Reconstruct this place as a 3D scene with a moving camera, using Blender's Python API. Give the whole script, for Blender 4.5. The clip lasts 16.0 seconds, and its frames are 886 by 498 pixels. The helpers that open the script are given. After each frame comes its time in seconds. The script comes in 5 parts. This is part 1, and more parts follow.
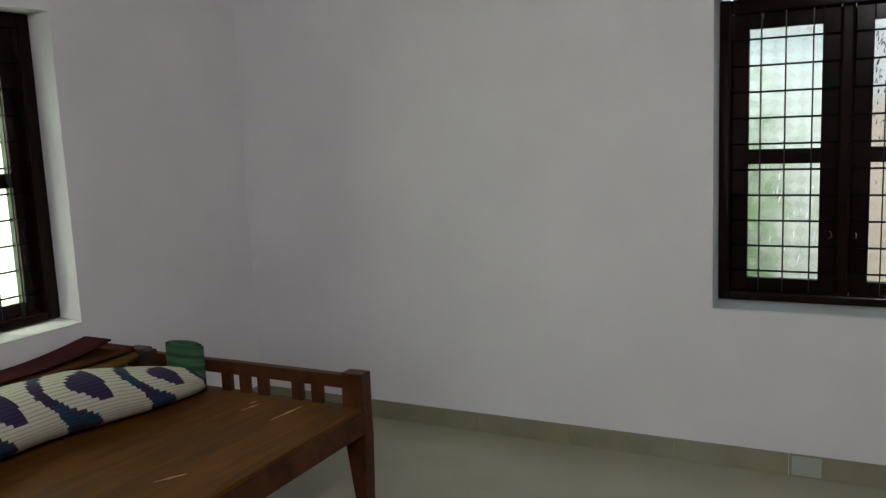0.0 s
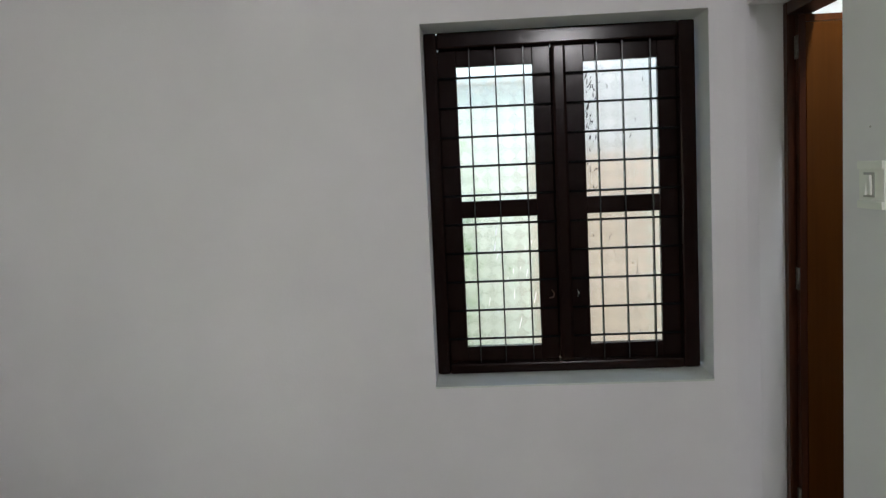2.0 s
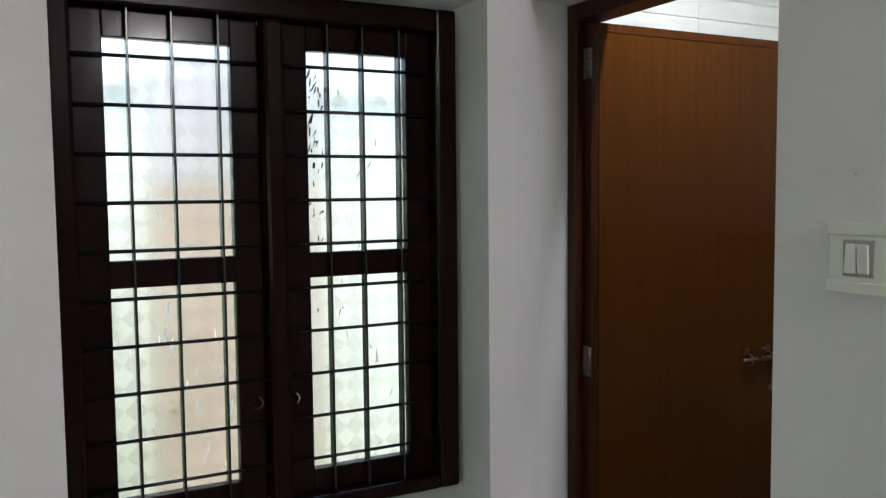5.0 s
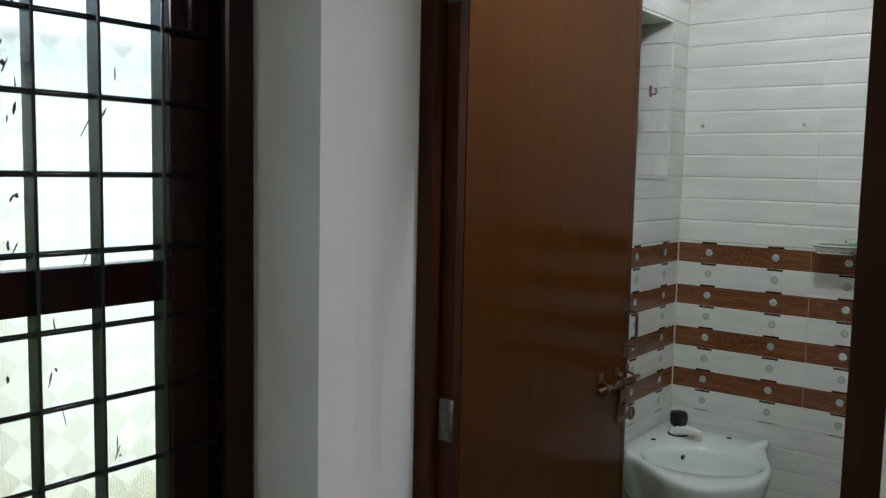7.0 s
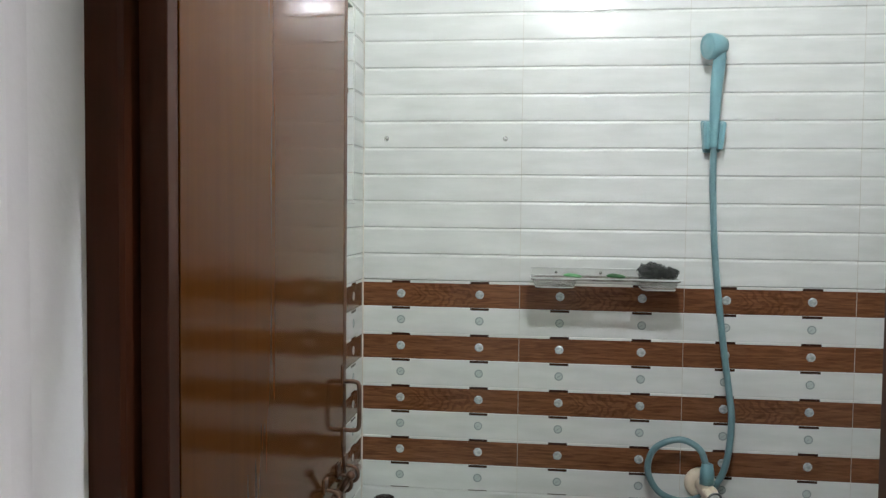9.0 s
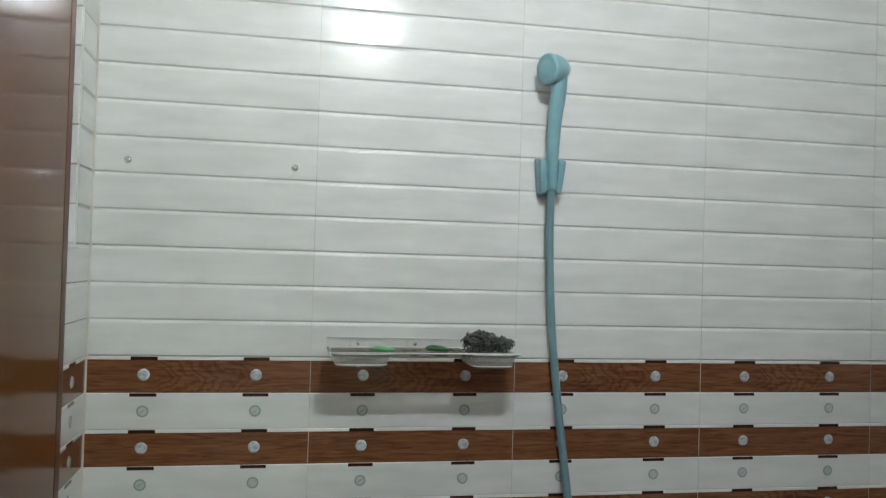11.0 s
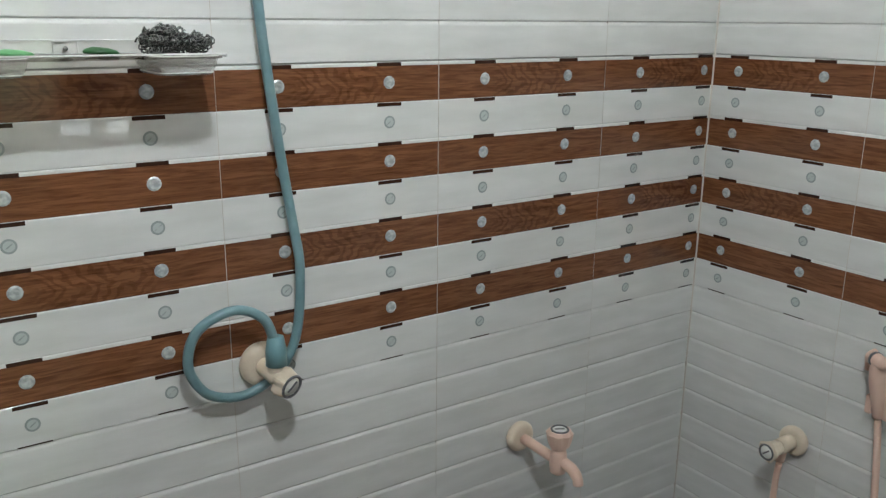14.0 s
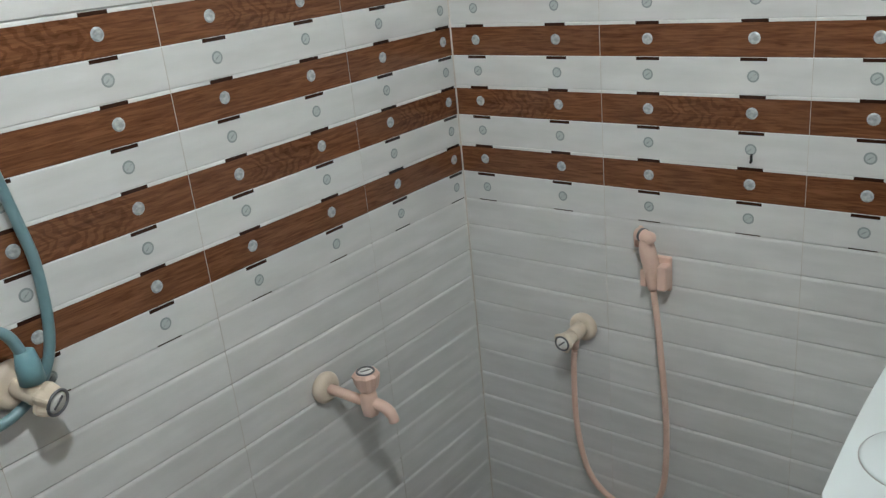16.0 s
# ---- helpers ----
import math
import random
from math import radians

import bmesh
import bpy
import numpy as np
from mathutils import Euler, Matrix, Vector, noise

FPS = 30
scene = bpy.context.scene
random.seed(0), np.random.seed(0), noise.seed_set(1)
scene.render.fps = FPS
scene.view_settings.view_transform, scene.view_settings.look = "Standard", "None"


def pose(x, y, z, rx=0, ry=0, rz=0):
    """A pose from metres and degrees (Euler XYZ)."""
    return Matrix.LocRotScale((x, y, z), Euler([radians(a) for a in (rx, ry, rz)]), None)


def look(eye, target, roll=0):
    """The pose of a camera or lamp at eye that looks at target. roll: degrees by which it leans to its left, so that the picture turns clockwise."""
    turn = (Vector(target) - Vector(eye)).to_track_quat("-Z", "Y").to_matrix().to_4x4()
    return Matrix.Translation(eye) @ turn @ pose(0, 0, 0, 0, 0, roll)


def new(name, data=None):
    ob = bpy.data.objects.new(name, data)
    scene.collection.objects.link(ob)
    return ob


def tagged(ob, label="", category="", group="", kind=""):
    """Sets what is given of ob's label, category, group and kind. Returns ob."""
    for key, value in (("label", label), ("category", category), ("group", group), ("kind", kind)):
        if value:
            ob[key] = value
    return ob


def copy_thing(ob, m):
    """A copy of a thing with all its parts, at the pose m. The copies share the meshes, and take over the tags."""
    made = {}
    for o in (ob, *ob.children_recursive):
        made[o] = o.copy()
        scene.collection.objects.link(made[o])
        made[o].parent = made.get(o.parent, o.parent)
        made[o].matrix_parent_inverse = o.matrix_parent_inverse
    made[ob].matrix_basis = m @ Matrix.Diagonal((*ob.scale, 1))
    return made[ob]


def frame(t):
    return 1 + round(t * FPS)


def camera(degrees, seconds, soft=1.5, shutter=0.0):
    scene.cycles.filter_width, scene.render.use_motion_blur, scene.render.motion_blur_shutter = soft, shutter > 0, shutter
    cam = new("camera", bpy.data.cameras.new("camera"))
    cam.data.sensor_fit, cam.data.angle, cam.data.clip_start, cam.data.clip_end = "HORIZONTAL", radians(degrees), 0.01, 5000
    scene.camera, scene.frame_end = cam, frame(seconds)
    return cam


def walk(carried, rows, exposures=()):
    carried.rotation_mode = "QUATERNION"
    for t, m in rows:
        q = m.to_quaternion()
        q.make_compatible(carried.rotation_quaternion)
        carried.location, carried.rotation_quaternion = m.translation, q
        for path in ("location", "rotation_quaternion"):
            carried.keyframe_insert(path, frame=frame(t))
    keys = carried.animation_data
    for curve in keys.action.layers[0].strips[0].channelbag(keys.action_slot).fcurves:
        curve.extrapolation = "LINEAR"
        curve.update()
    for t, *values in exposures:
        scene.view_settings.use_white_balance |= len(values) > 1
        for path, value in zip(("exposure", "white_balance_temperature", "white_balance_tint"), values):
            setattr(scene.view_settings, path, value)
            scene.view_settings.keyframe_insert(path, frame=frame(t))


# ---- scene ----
cam = camera(55.9, 16.0, soft=1.35)
PATH = [
    (0, (-1.962, -3.797, 1.578), (-2.869, -2.038, 1.288), -2.4),
    (0.5, (-2.107, -3.657, 1.472), (-2.812, -1.793, 1.304), -2.7),
    (1, (-2.132, -3.496, 1.476), (-2.658, -1.571, 1.342), -2.2),
    (1.5, (-2.248, -3.3, 1.49), (-2.569, -1.333, 1.329), -2.1),
    (2, (-2.329, -3.12, 1.53), (-2.453, -1.132, 1.353), -2.6),
    (2.5, (-2.386, -2.898, 1.564), (-2.401, -0.905, 1.394), -2.3),
    (3, (-2.479, -2.694, 1.56), (-2.302, -0.707, 1.414), -1.4),
    (3.5, (-2.627, -2.538, 1.581), (-2.227, -0.582, 1.468), -1.5),
    (4, (-2.66, -2.375, 1.571), (-2.122, -0.452, 1.468), -1.9),
    (4.5, (-2.658, -2.137, 1.595), (-1.962, -0.265, 1.474), -1.5),
    (5, (-2.656, -1.924, 1.578), (-1.739, -0.153, 1.439), -0.6),
    (5.2, (-2.652, -1.846, 1.593), (-1.665, -0.114, 1.436), -0.3),
    (7.3, (-2.447, -0.889, 1.573), (-0.785, 0.207, 1.381), 1.0),
    (7.5, (-2.429, -0.814, 1.583), (-0.707, 0.182, 1.384), 0.8),
    (8, (-2.328, -0.655, 1.567), (-0.479, 0.076, 1.345), 0.3),
    (8.5, (-2.167, -0.552, 1.549), (-0.249, -0.019, 1.353), 0.4),
    (9, (-2.034, -0.45, 1.552), (-0.051, -0.207, 1.456), 0.6),
    (9.5, (-1.931, -0.344, 1.553), (0.069, -0.355, 1.563), 0.4),
    (12, (-1.359, -0.31, 1.55), (0.561, -0.863, 1.453), 2.7),
    (12.5, (-1.308, -0.295, 1.523), (0.582, -0.883, 1.235), 2.9),
    (13, (-1.274, -0.318, 1.478), (0.538, -1.025, 1.013), 3.4),
    (13.4, (-1.248, -0.347, 1.453), (0.487, -1.192, 0.927), 2.6),
    (13.5, (-1.25, -0.355, 1.458), (0.473, -1.219, 0.924), 2.3),
    (14, (-1.207, -0.37, 1.444), (0.393, -1.446, 0.912), 0.5),
    (14.5, (-1.163, -0.386, 1.428), (0.309, -1.633, 0.902), -0.4),
    (15, (-1.159, -0.409, 1.429), (0.194, -1.779, 0.889), -1.6),
    (15.3, (-1.142, -0.406, 1.429), (0.145, -1.834, 0.878), -2.1),
    (15.5, (-1.157, -0.417, 1.438), (0.113, -1.85, 0.859), -3.1),
    (16, (-1.139, -0.422, 1.427), (0.064, -1.858, 0.725), -5.9),
]
EXPOSURES = [(0.0, 2.05), (1.5, 2.3), (2.0, 2.25), (3.5, 2.4), (5.0, 2.3), (7.3, 2.25), (8.0, 2.4), (8.5, 3.02), (9.0, 2.95), (9.5, 2.82), (12.0, 2.65), (12.5, 2.94), (13.0, 3.0), (13.5, 3.22), (14.5, 3.33), (15.5, 3.48), (16.0, 3.45)]
walk(cam, [(t, look(eye, target, roll)) for t, eye, target, roll in PATH], EXPOSURES)

# ---- world and lights ----
world = bpy.data.worlds.new("world")
scene.world = world
world.use_nodes = True
wn = world.node_tree.nodes
sky = wn.new("ShaderNodeTexSky")
sky.sky_type, sky.sun_disc = "NISHITA", False
sky.sun_elevation, sky.sun_rotation = radians(68), radians(225)
sky.dust_density, sky.air_density = 3.0, 1.2
wn["Background"].inputs[1].default_value = 0.135
world.node_tree.links.new(sky.outputs[0], wn["Background"].inputs[0])


def lamp(name, kind, m, energy, color, **more):
    data = bpy.data.lights.new(name, kind)
    data.energy, data.color = energy, color
    for key, value in more.items():
        if key == "size":
            data.size = value
        elif key == "size_y":
            data.shape, data.size_y = "RECTANGLE", value
        elif key == "angle":
            data.angle = value
        elif key == "radius":
            data.shadow_soft_size = value
    ob = new(name, data)
    ob.matrix_world = m
    return ob


# overcast sun, high, from the south-west
lamp("sun", "SUN", look((-2.5, -2.5, 9), (0, 0, 0)), 1.0, (1.0, 0.96, 0.9), angle=radians(15))
# small bulb over the bathroom door
lamp("bathroom_bulb_light", "POINT", pose(-1.127, -0.59, 2.32), 3.9, (0.895, 0.95, 1.0), radius=0.014)
# tube lamp high on the south wall of the bedroom
lamp("tube_light_glow", "AREA", look((-1.68, -4.3, 2.66), (-2.5, -0.5, 1.0)), 6.4, (1.0, 0.955, 0.985), size=0.45, size_y=0.05)
# daylight that comes in by the bedroom's windows
lamp("west_window_daylight", "AREA", look((-5.5, -1.75, 1.45), (-3.0, -1.75, 1.3)), 3.0, (0.78, 1.0, 0.62), size=1.0, size_y=1.3)
lamp("south_window_daylight", "AREA", look((-3.6, -4.62, 1.45), (-3.4, -2.0, 1.2)), 1.5, (1.0, 0.97, 0.94), size=1.0, size_y=1.3)

# ---- materials ----


def material(name, color, rough=0.5, metal=0.0, coat=0.0, spec=0.5):
    m = bpy.data.materials.new(name)
    m.use_nodes = True
    b = m.node_tree.nodes["Principled BSDF"]
    b.inputs["Base Color"].default_value = (*color, 1)
    b.inputs["Roughness"].default_value = rough
    b.inputs["Metallic"].default_value = metal
    b.inputs["Coat Weight"].default_value = coat
    b.inputs["Specular IOR Level"].default_value = spec
    return m


def grain(m, dark, light, scale=(1, 1, 1), size=6.0, detail=6.0, lo=0.35, hi=0.7, bump=0.0, fine=200.0, rough=None, per_object=False, distort=0.0):
    """Varies a material's colour between dark and light by stretched noise, with fine relief."""
    t = m.node_tree
    n, link = t.nodes, t.links.new
    b = n["Principled BSDF"]
    co, mp = n.new("ShaderNodeTexCoord"), n.new("ShaderNodeMapping")
    mp.inputs["Scale"].default_value = scale
    link(co.outputs["Object"], mp.inputs["Vector"])
    if per_object:
        info, mul = n.new("ShaderNodeObjectInfo"), n.new("ShaderNodeMath")
        mul.operation = "MULTIPLY"
        mul.inputs[1].default_value = 37.0
        link(info.outputs["Random"], mul.inputs[0])
        link(mul.outputs[0], mp.inputs["Location"])
    ns, rp = n.new("ShaderNodeTexNoise"), n.new("ShaderNodeValToRGB")
    ns.inputs["Scale"].default_value, ns.inputs["Detail"].default_value = size, detail
    ns.inputs["Distortion"].default_value = distort
    link(mp.outputs[0], ns.inputs["Vector"])
    rp.color_ramp.elements[0].position, rp.color_ramp.elements[1].position = lo, hi
    rp.color_ramp.elements[0].color, rp.color_ramp.elements[1].color = (*dark, 1), (*light, 1)
    link(ns.outputs["Fac"], rp.inputs["Fac"])
    link(rp.outputs[0], b.inputs["Base Color"])
    if rough:
        mr = n.new("ShaderNodeMapRange")
        mr.inputs["To Min"].default_value, mr.inputs["To Max"].default_value = rough
        link(ns.outputs["Fac"], mr.inputs["Value"])
        link(mr.outputs[0], b.inputs["Roughness"])
    if bump:
        fn, bp = n.new("ShaderNodeTexNoise"), n.new("ShaderNodeBump")
        fn.inputs["Scale"].default_value, fn.inputs["Detail"].default_value = fine, 3
        link(mp.outputs[0], fn.inputs["Vector"])
        bp.inputs["Strength"].default_value, bp.inputs["Distance"].default_value = bump, 0.004
        link(fn.outputs["Fac"], bp.inputs["Height"])
        link(bp.outputs[0], b.inputs["Normal"])
    return m


WALL = grain(material("wall_paint", (0.78, 0.76, 0.79), 0.75), (0.745, 0.728, 0.757), (0.805, 0.784, 0.812), size=1.7, bump=0.12, fine=110)
CEIL = grain(material("ceiling_paint", (0.8, 0.8, 0.8), 0.8), (0.76, 0.76, 0.76), (0.82, 0.82, 0.82), size=2.0)
FLOORM = grain(material("floor_vitrified", (0.42, 0.4, 0.31), 0.12), (0.36, 0.35, 0.265), (0.39, 0.38, 0.29), size=3.0, rough=(0.08, 0.2))
BATHF = grain(material("bath_floor_ceramic", (0.09, 0.06, 0.045), 0.5), (0.07, 0.045, 0.035), (0.12, 0.085, 0.065), size=12.0)
BCEIL = grain(material("bath_ceiling_cement", (0.45, 0.44, 0.42), 0.9), (0.4, 0.39, 0.37), (0.5, 0.49, 0.47), size=4.0)
GROUT = grain(material("tile_grout", (0.7, 0.66, 0.58), 0.8), (0.42, 0.38, 0.325), (0.6, 0.55, 0.485), size=9.0)
IVORY = grain(material("ivory_ceramic", (0.76, 0.76, 0.71), 0.13), (0.60, 0.605, 0.58), (0.68, 0.68, 0.657), scale=(1, 5, 1), size=7.0, rough=(0.035, 0.075), bump=0.012, fine=60, per_object=True)
WOODTILE = grain(material("wood_print_ceramic", (0.2, 0.08, 0.04), 0.16), (0.112, 0.0425, 0.0185), (0.222, 0.09, 0.039), scale=(1, 11, 1), size=11.0, lo=0.3, hi=0.68, rough=(0.12, 0.24), per_object=True, distort=1.2)


def printed_grain(m):
    """Nested arrowheads of wood figure printed on the upper brown plank of a tile, over long streaks and fine pores."""
    n, link = m.node_tree.nodes, m.node_tree.links.new
    b = n["Principled BSDF"]

    def sums(op, x, y=None, z=None):
        node = n.new("ShaderNodeMath")
        node.operation = op
        for i, v in enumerate((x, y, z)):
            if isinstance(v, (int, float)):
                node.inputs[i].default_value = v
            elif v is not None:
                link(v, node.inputs[i])
        return node.outputs[0]

    def ramp(v, lo, hi, to_lo, to_hi):
        node = n.new("ShaderNodeMapRange")
        node.interpolation_type = "SMOOTHSTEP"
        for key, value in (("From Min", lo), ("From Max", hi), ("To Min", to_lo), ("To Max", to_hi)):
            node.inputs[key].default_value = value
        link(v, node.inputs["Value"])
        return node.outputs[0]

    def multiply(fac, tint, color):
        mx = n.new("ShaderNodeMix")
        mx.data_type, mx.blend_type = "RGBA", "MULTIPLY"
        link(fac, mx.inputs["Factor"])
        link(color, mx.inputs["A"])
        mx.inputs["B"].default_value = tint
        return mx.outputs["Result"]

    co, sp, cb = n.new("ShaderNodeTexCoord"), n.new("ShaderNodeSeparateXYZ"), n.new("ShaderNodeCombineXYZ")
    link(co.outputs["Object"], sp.inputs[0])
    off = sums("ABSOLUTE", sums("ADD", sp.outputs["Y"], -0.222))
    wob = n.new("ShaderNodeTexNoise")
    wob.inputs["Scale"].default_value = 24.0
    wob.inputs["Detail"].default_value = 3.0
    link(co.outputs["Object"], wob.inputs["Vector"])
    along = sums("ADD", sums("MULTIPLY_ADD", off, 1.5, sp.outputs["X"]), sums("MULTIPLY", wob.outputs["Fac"], 0.1))
    link(along, cb.inputs["X"])
    wv = n.new("ShaderNodeTexWave")
    for key, value in (("Scale", 13.0), ("Distortion", 2.5), ("Detail", 2.0), ("Detail Scale", 1.5)):
        wv.inputs[key].default_value = value
    link(cb.outputs[0], wv.inputs["Vector"])
    lines = ramp(wv.outputs["Fac"], 0.2, 0.6, 1.0, 0.0)
    zone = sums("MULTIPLY", ramp(sp.outputs["X"], 0.10, 0.14, 0.0, 1.0), ramp(sp.outputs["X"], 0.25, 0.31, 1.0, 0.0))
    zone = sums("MULTIPLY", zone, ramp(sp.outputs["Y"], 0.18, 0.19, 0.0, 1.0))
    figure = sums("MULTIPLY", sums("MULTIPLY", lines, zone), 0.5)
    pore, pm = n.new("ShaderNodeTexNoise"), n.new("ShaderNodeMapping")
    pm.inputs["Scale"].default_value = (14, 260, 14)
    link(co.outputs["Object"], pm.inputs["Vector"])
    link(pm.outputs[0], pore.inputs["Vector"])
    pore.inputs["Scale"].default_value = 2.2
    fine = ramp(pore.outputs["Fac"], 0.52, 0.68, 0.0, 0.6)
    color = b.inputs["Base Color"].links[0].from_socket
    color = multiply(fine, (0.6, 0.54, 0.5, 1), color)
    color = multiply(figure, (0.47, 0.4, 0.36, 1), color)
    link(color, b.inputs["Base Color"])


printed_grain(WOODTILE)
TABM = material("dark_tab_print", (0.035, 0.014, 0.008), 0.2)
DOTW = grain(material("silver_bead", (0.5, 0.53, 0.53), 0.22, 0.2), (0.36, 0.39, 0.39), (0.58, 0.61, 0.6), scale=(1, 1, 1), size=170.0, detail=1.0)
DOTG = material("grey_bead_rim", (0.33, 0.365, 0.36), 0.22, 0.1)
DOTP = material("pale_bead", (0.45, 0.49, 0.48), 0.2)
TEAK = grain(material("door_veneer", (0.25, 0.1, 0.04), 0.11, spec=0.1), (0.066, 0.0205, 0.0038), (0.084, 0.027, 0.0052), scale=(14, 14, 0.4), size=5.0, lo=0.25, hi=0.75)
TEAK.node_tree.nodes["Principled BSDF"].inputs["Sheen Weight"].default_value = 0.06
TEAK.node_tree.nodes["Principled BSDF"].inputs["Sheen Tint"].default_value = (1.0, 0.42, 0.14, 1)
TEAK.node_tree.nodes["Principled BSDF"].inputs["Sheen Roughness"].default_value = 0.35
TEAKEDGE = grain(material("door_lipping", (0.16, 0.06, 0.02), 0.3, spec=0.12), (0.06, 0.018, 0.0045), (0.085, 0.026, 0.006), scale=(9, 9, 0.6), size=6.0)
FRAMEW = grain(material("door_frame_wood", (0.05, 0.018, 0.011), 0.3, spec=0.15), (0.038, 0.0112, 0.005), (0.057, 0.0165, 0.0075), scale=(9, 9, 0.6), size=6.0)
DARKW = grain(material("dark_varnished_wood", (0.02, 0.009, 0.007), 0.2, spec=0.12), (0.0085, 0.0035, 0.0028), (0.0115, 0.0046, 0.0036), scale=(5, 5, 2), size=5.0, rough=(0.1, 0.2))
BARM = material("black_enamel_iron", (0.010, 0.011, 0.012), 0.22)
COTW = grain(material("cot_wood", (0.16, 0.055, 0.02), 0.35, spec=0.2), (0.045, 0.0145, 0.005), (0.095, 0.031, 0.012), scale=(1, 1, 1), size=9.0, detail=8, rough=(0.28, 0.45), distort=1.0)
PLYM = grain(material("cot_plywood", (0.3, 0.13, 0.05), 0.4, spec=0.07), (0.08, 0.03, 0.006), (0.165, 0.068, 0.015), scale=(3.5, 0.5, 1), size=5.0, detail=10, rough=(0.3, 0.5), distort=0.8, bump=0.05, fine=60)
CERAM = material("white_sanitary_ceramic", (0.74, 0.81, 0.80), 0.08, coat=0.5)
BLUEP = grain(material("blue_grey_plastic", (0.22, 0.38, 0.4), 0.35), (0.15, 0.3, 0.33), (0.2, 0.375, 0.405), size=14.0)
HOSEB = grain(material("blue_grey_hose", (0.16, 0.27, 0.29), 0.3), (0.13, 0.235, 0.255), (0.18, 0.3, 0.32), size=20.0)
PEACH = grain(material("peach_plastic", (0.72, 0.45, 0.34), 0.35), (0.72, 0.49, 0.39), (0.81, 0.58, 0.47), size=18.0)
CREAM = grain(material("cream_plastic", (0.66, 0.55, 0.42), 0.35), (0.63, 0.53, 0.41), (0.76, 0.66, 0.53), size=18.0)
BLACKP = material("black_plastic", (0.012, 0.012, 0.012), 0.25)
STEEL = material("bright_steel", (0.7, 0.7, 0.68), 0.22, 0.95)
BRONZE = grain(material("bronze_hardware", (0.12, 0.06, 0.035), 0.35, 0.55), (0.1, 0.055, 0.037), (0.22, 0.125, 0.085), size=40.0)
WHITEP = material("white_switch_plastic", (0.8, 0.8, 0.76), 0.3)
GREYP = material("grey_plastic", (0.35, 0.35, 0.33), 0.4)


def glassy(name, color, rough, mix_clear):
    """Glass that also lets part of the light straight through."""
    m = material(name, color, rough)
    b = m.node_tree.nodes["Principled BSDF"]
    b.inputs["Transmission Weight"].default_value = 1.0
    b.inputs["IOR"].default_value = 1.3
    n, link = m.node_tree.nodes, m.node_tree.links.new
    tr, mx = n.new("ShaderNodeBsdfTransparent"), n.new("ShaderNodeMixShader")
    tr.inputs[0].default_value = (*color, 1)
    mx.inputs[0].default_value = mix_clear
    link(b.outputs[0], mx.inputs[1])
    link(tr.outputs[0], mx.inputs[2])
    link(mx.outputs[0], n["Material Output"].inputs["Surface"])
    return m


PANEM = glassy("obscured_glass", (0.93, 0.97, 0.95), 0.35, 0.06)
CLEARB = glassy("clear_acrylic_sheet", (0.99, 0.99, 0.985), 0.02, 0.92)
CLEARP = glassy("clear_acrylic", (0.74, 0.72, 0.69), 0.02, 0.72)


def milky(name, color, clear):
    """Acrylic with some white mixed in, for its cut edges and moulded bends."""
    m = material(name, color, 0.12)
    n, link = m.node_tree.nodes, m.node_tree.links.new
    tr, mx = n.new("ShaderNodeBsdfTransparent"), n.new("ShaderNodeMixShader")
    mx.inputs[0].default_value = clear
    link(n["Principled BSDF"].outputs[0], mx.inputs[1])
    link(tr.outputs[0], mx.inputs[2])
    link(mx.outputs[0], n["Material Output"].inputs["Surface"])
    return m


# The edge white stands for the bright line where acrylic catches light.
EDGEP = milky("acrylic_edge", (0.85, 0.86, 0.84), 0.3)
WELLP = milky("acrylic_bend", (0.8, 0.8, 0.77), 0.72)

def pane_relief(m):
    """Pressed diamond pattern in the window glass."""
    n, link = m.node_tree.nodes, m.node_tree.links.new
    b = n["Principled BSDF"]
    co, mp, ck = n.new("ShaderNodeTexCoord"), n.new("ShaderNodeMapping"), n.new("ShaderNodeTexChecker")
    mp.inputs["Rotation"].default_value = (0, radians(45), 0)
    link(co.outputs["Object"], mp.inputs["Vector"])
    ck.inputs["Scale"].default_value = 25.0
    link(mp.outputs[0], ck.inputs["Vector"])
    wv, mul = n.new("ShaderNodeTexWave"), n.new("ShaderNodeMath")
    wv.inputs["Scale"].default_value, wv.inputs["Distortion"].default_value = 60.0, 4.0
    link(co.outputs["Object"], wv.inputs["Vector"])
    mul.operation = "MULTIPLY"
    link(wv.outputs["Fac"], mul.inputs[0])
    link(ck.outputs["Fac"], mul.inputs[1])
    bp, mr = n.new("ShaderNodeBump"), n.new("ShaderNodeMapRange")
    bp.inputs["Strength"].default_value, bp.inputs["Distance"].default_value = 0.2, 0.002
    link(mul.outputs[0], bp.inputs["Height"])
    link(bp.outputs[0], b.inputs["Normal"])
    mr.inputs["To Min"].default_value, mr.inputs["To Max"].default_value = 0.16, 0.27
    link(ck.outputs["Fac"], mr.inputs["Value"])
    link(mr.outputs[0], b.inputs["Roughness"])
    ck.inputs["Color1"].default_value, ck.inputs["Color2"].default_value = (0.87, 0.9, 0.87, 1), (0.95, 0.98, 0.96, 1)
    link(ck.outputs["Color"], b.inputs["Base Color"])


pane_relief(PANEM)

# ---- mesh helpers ----


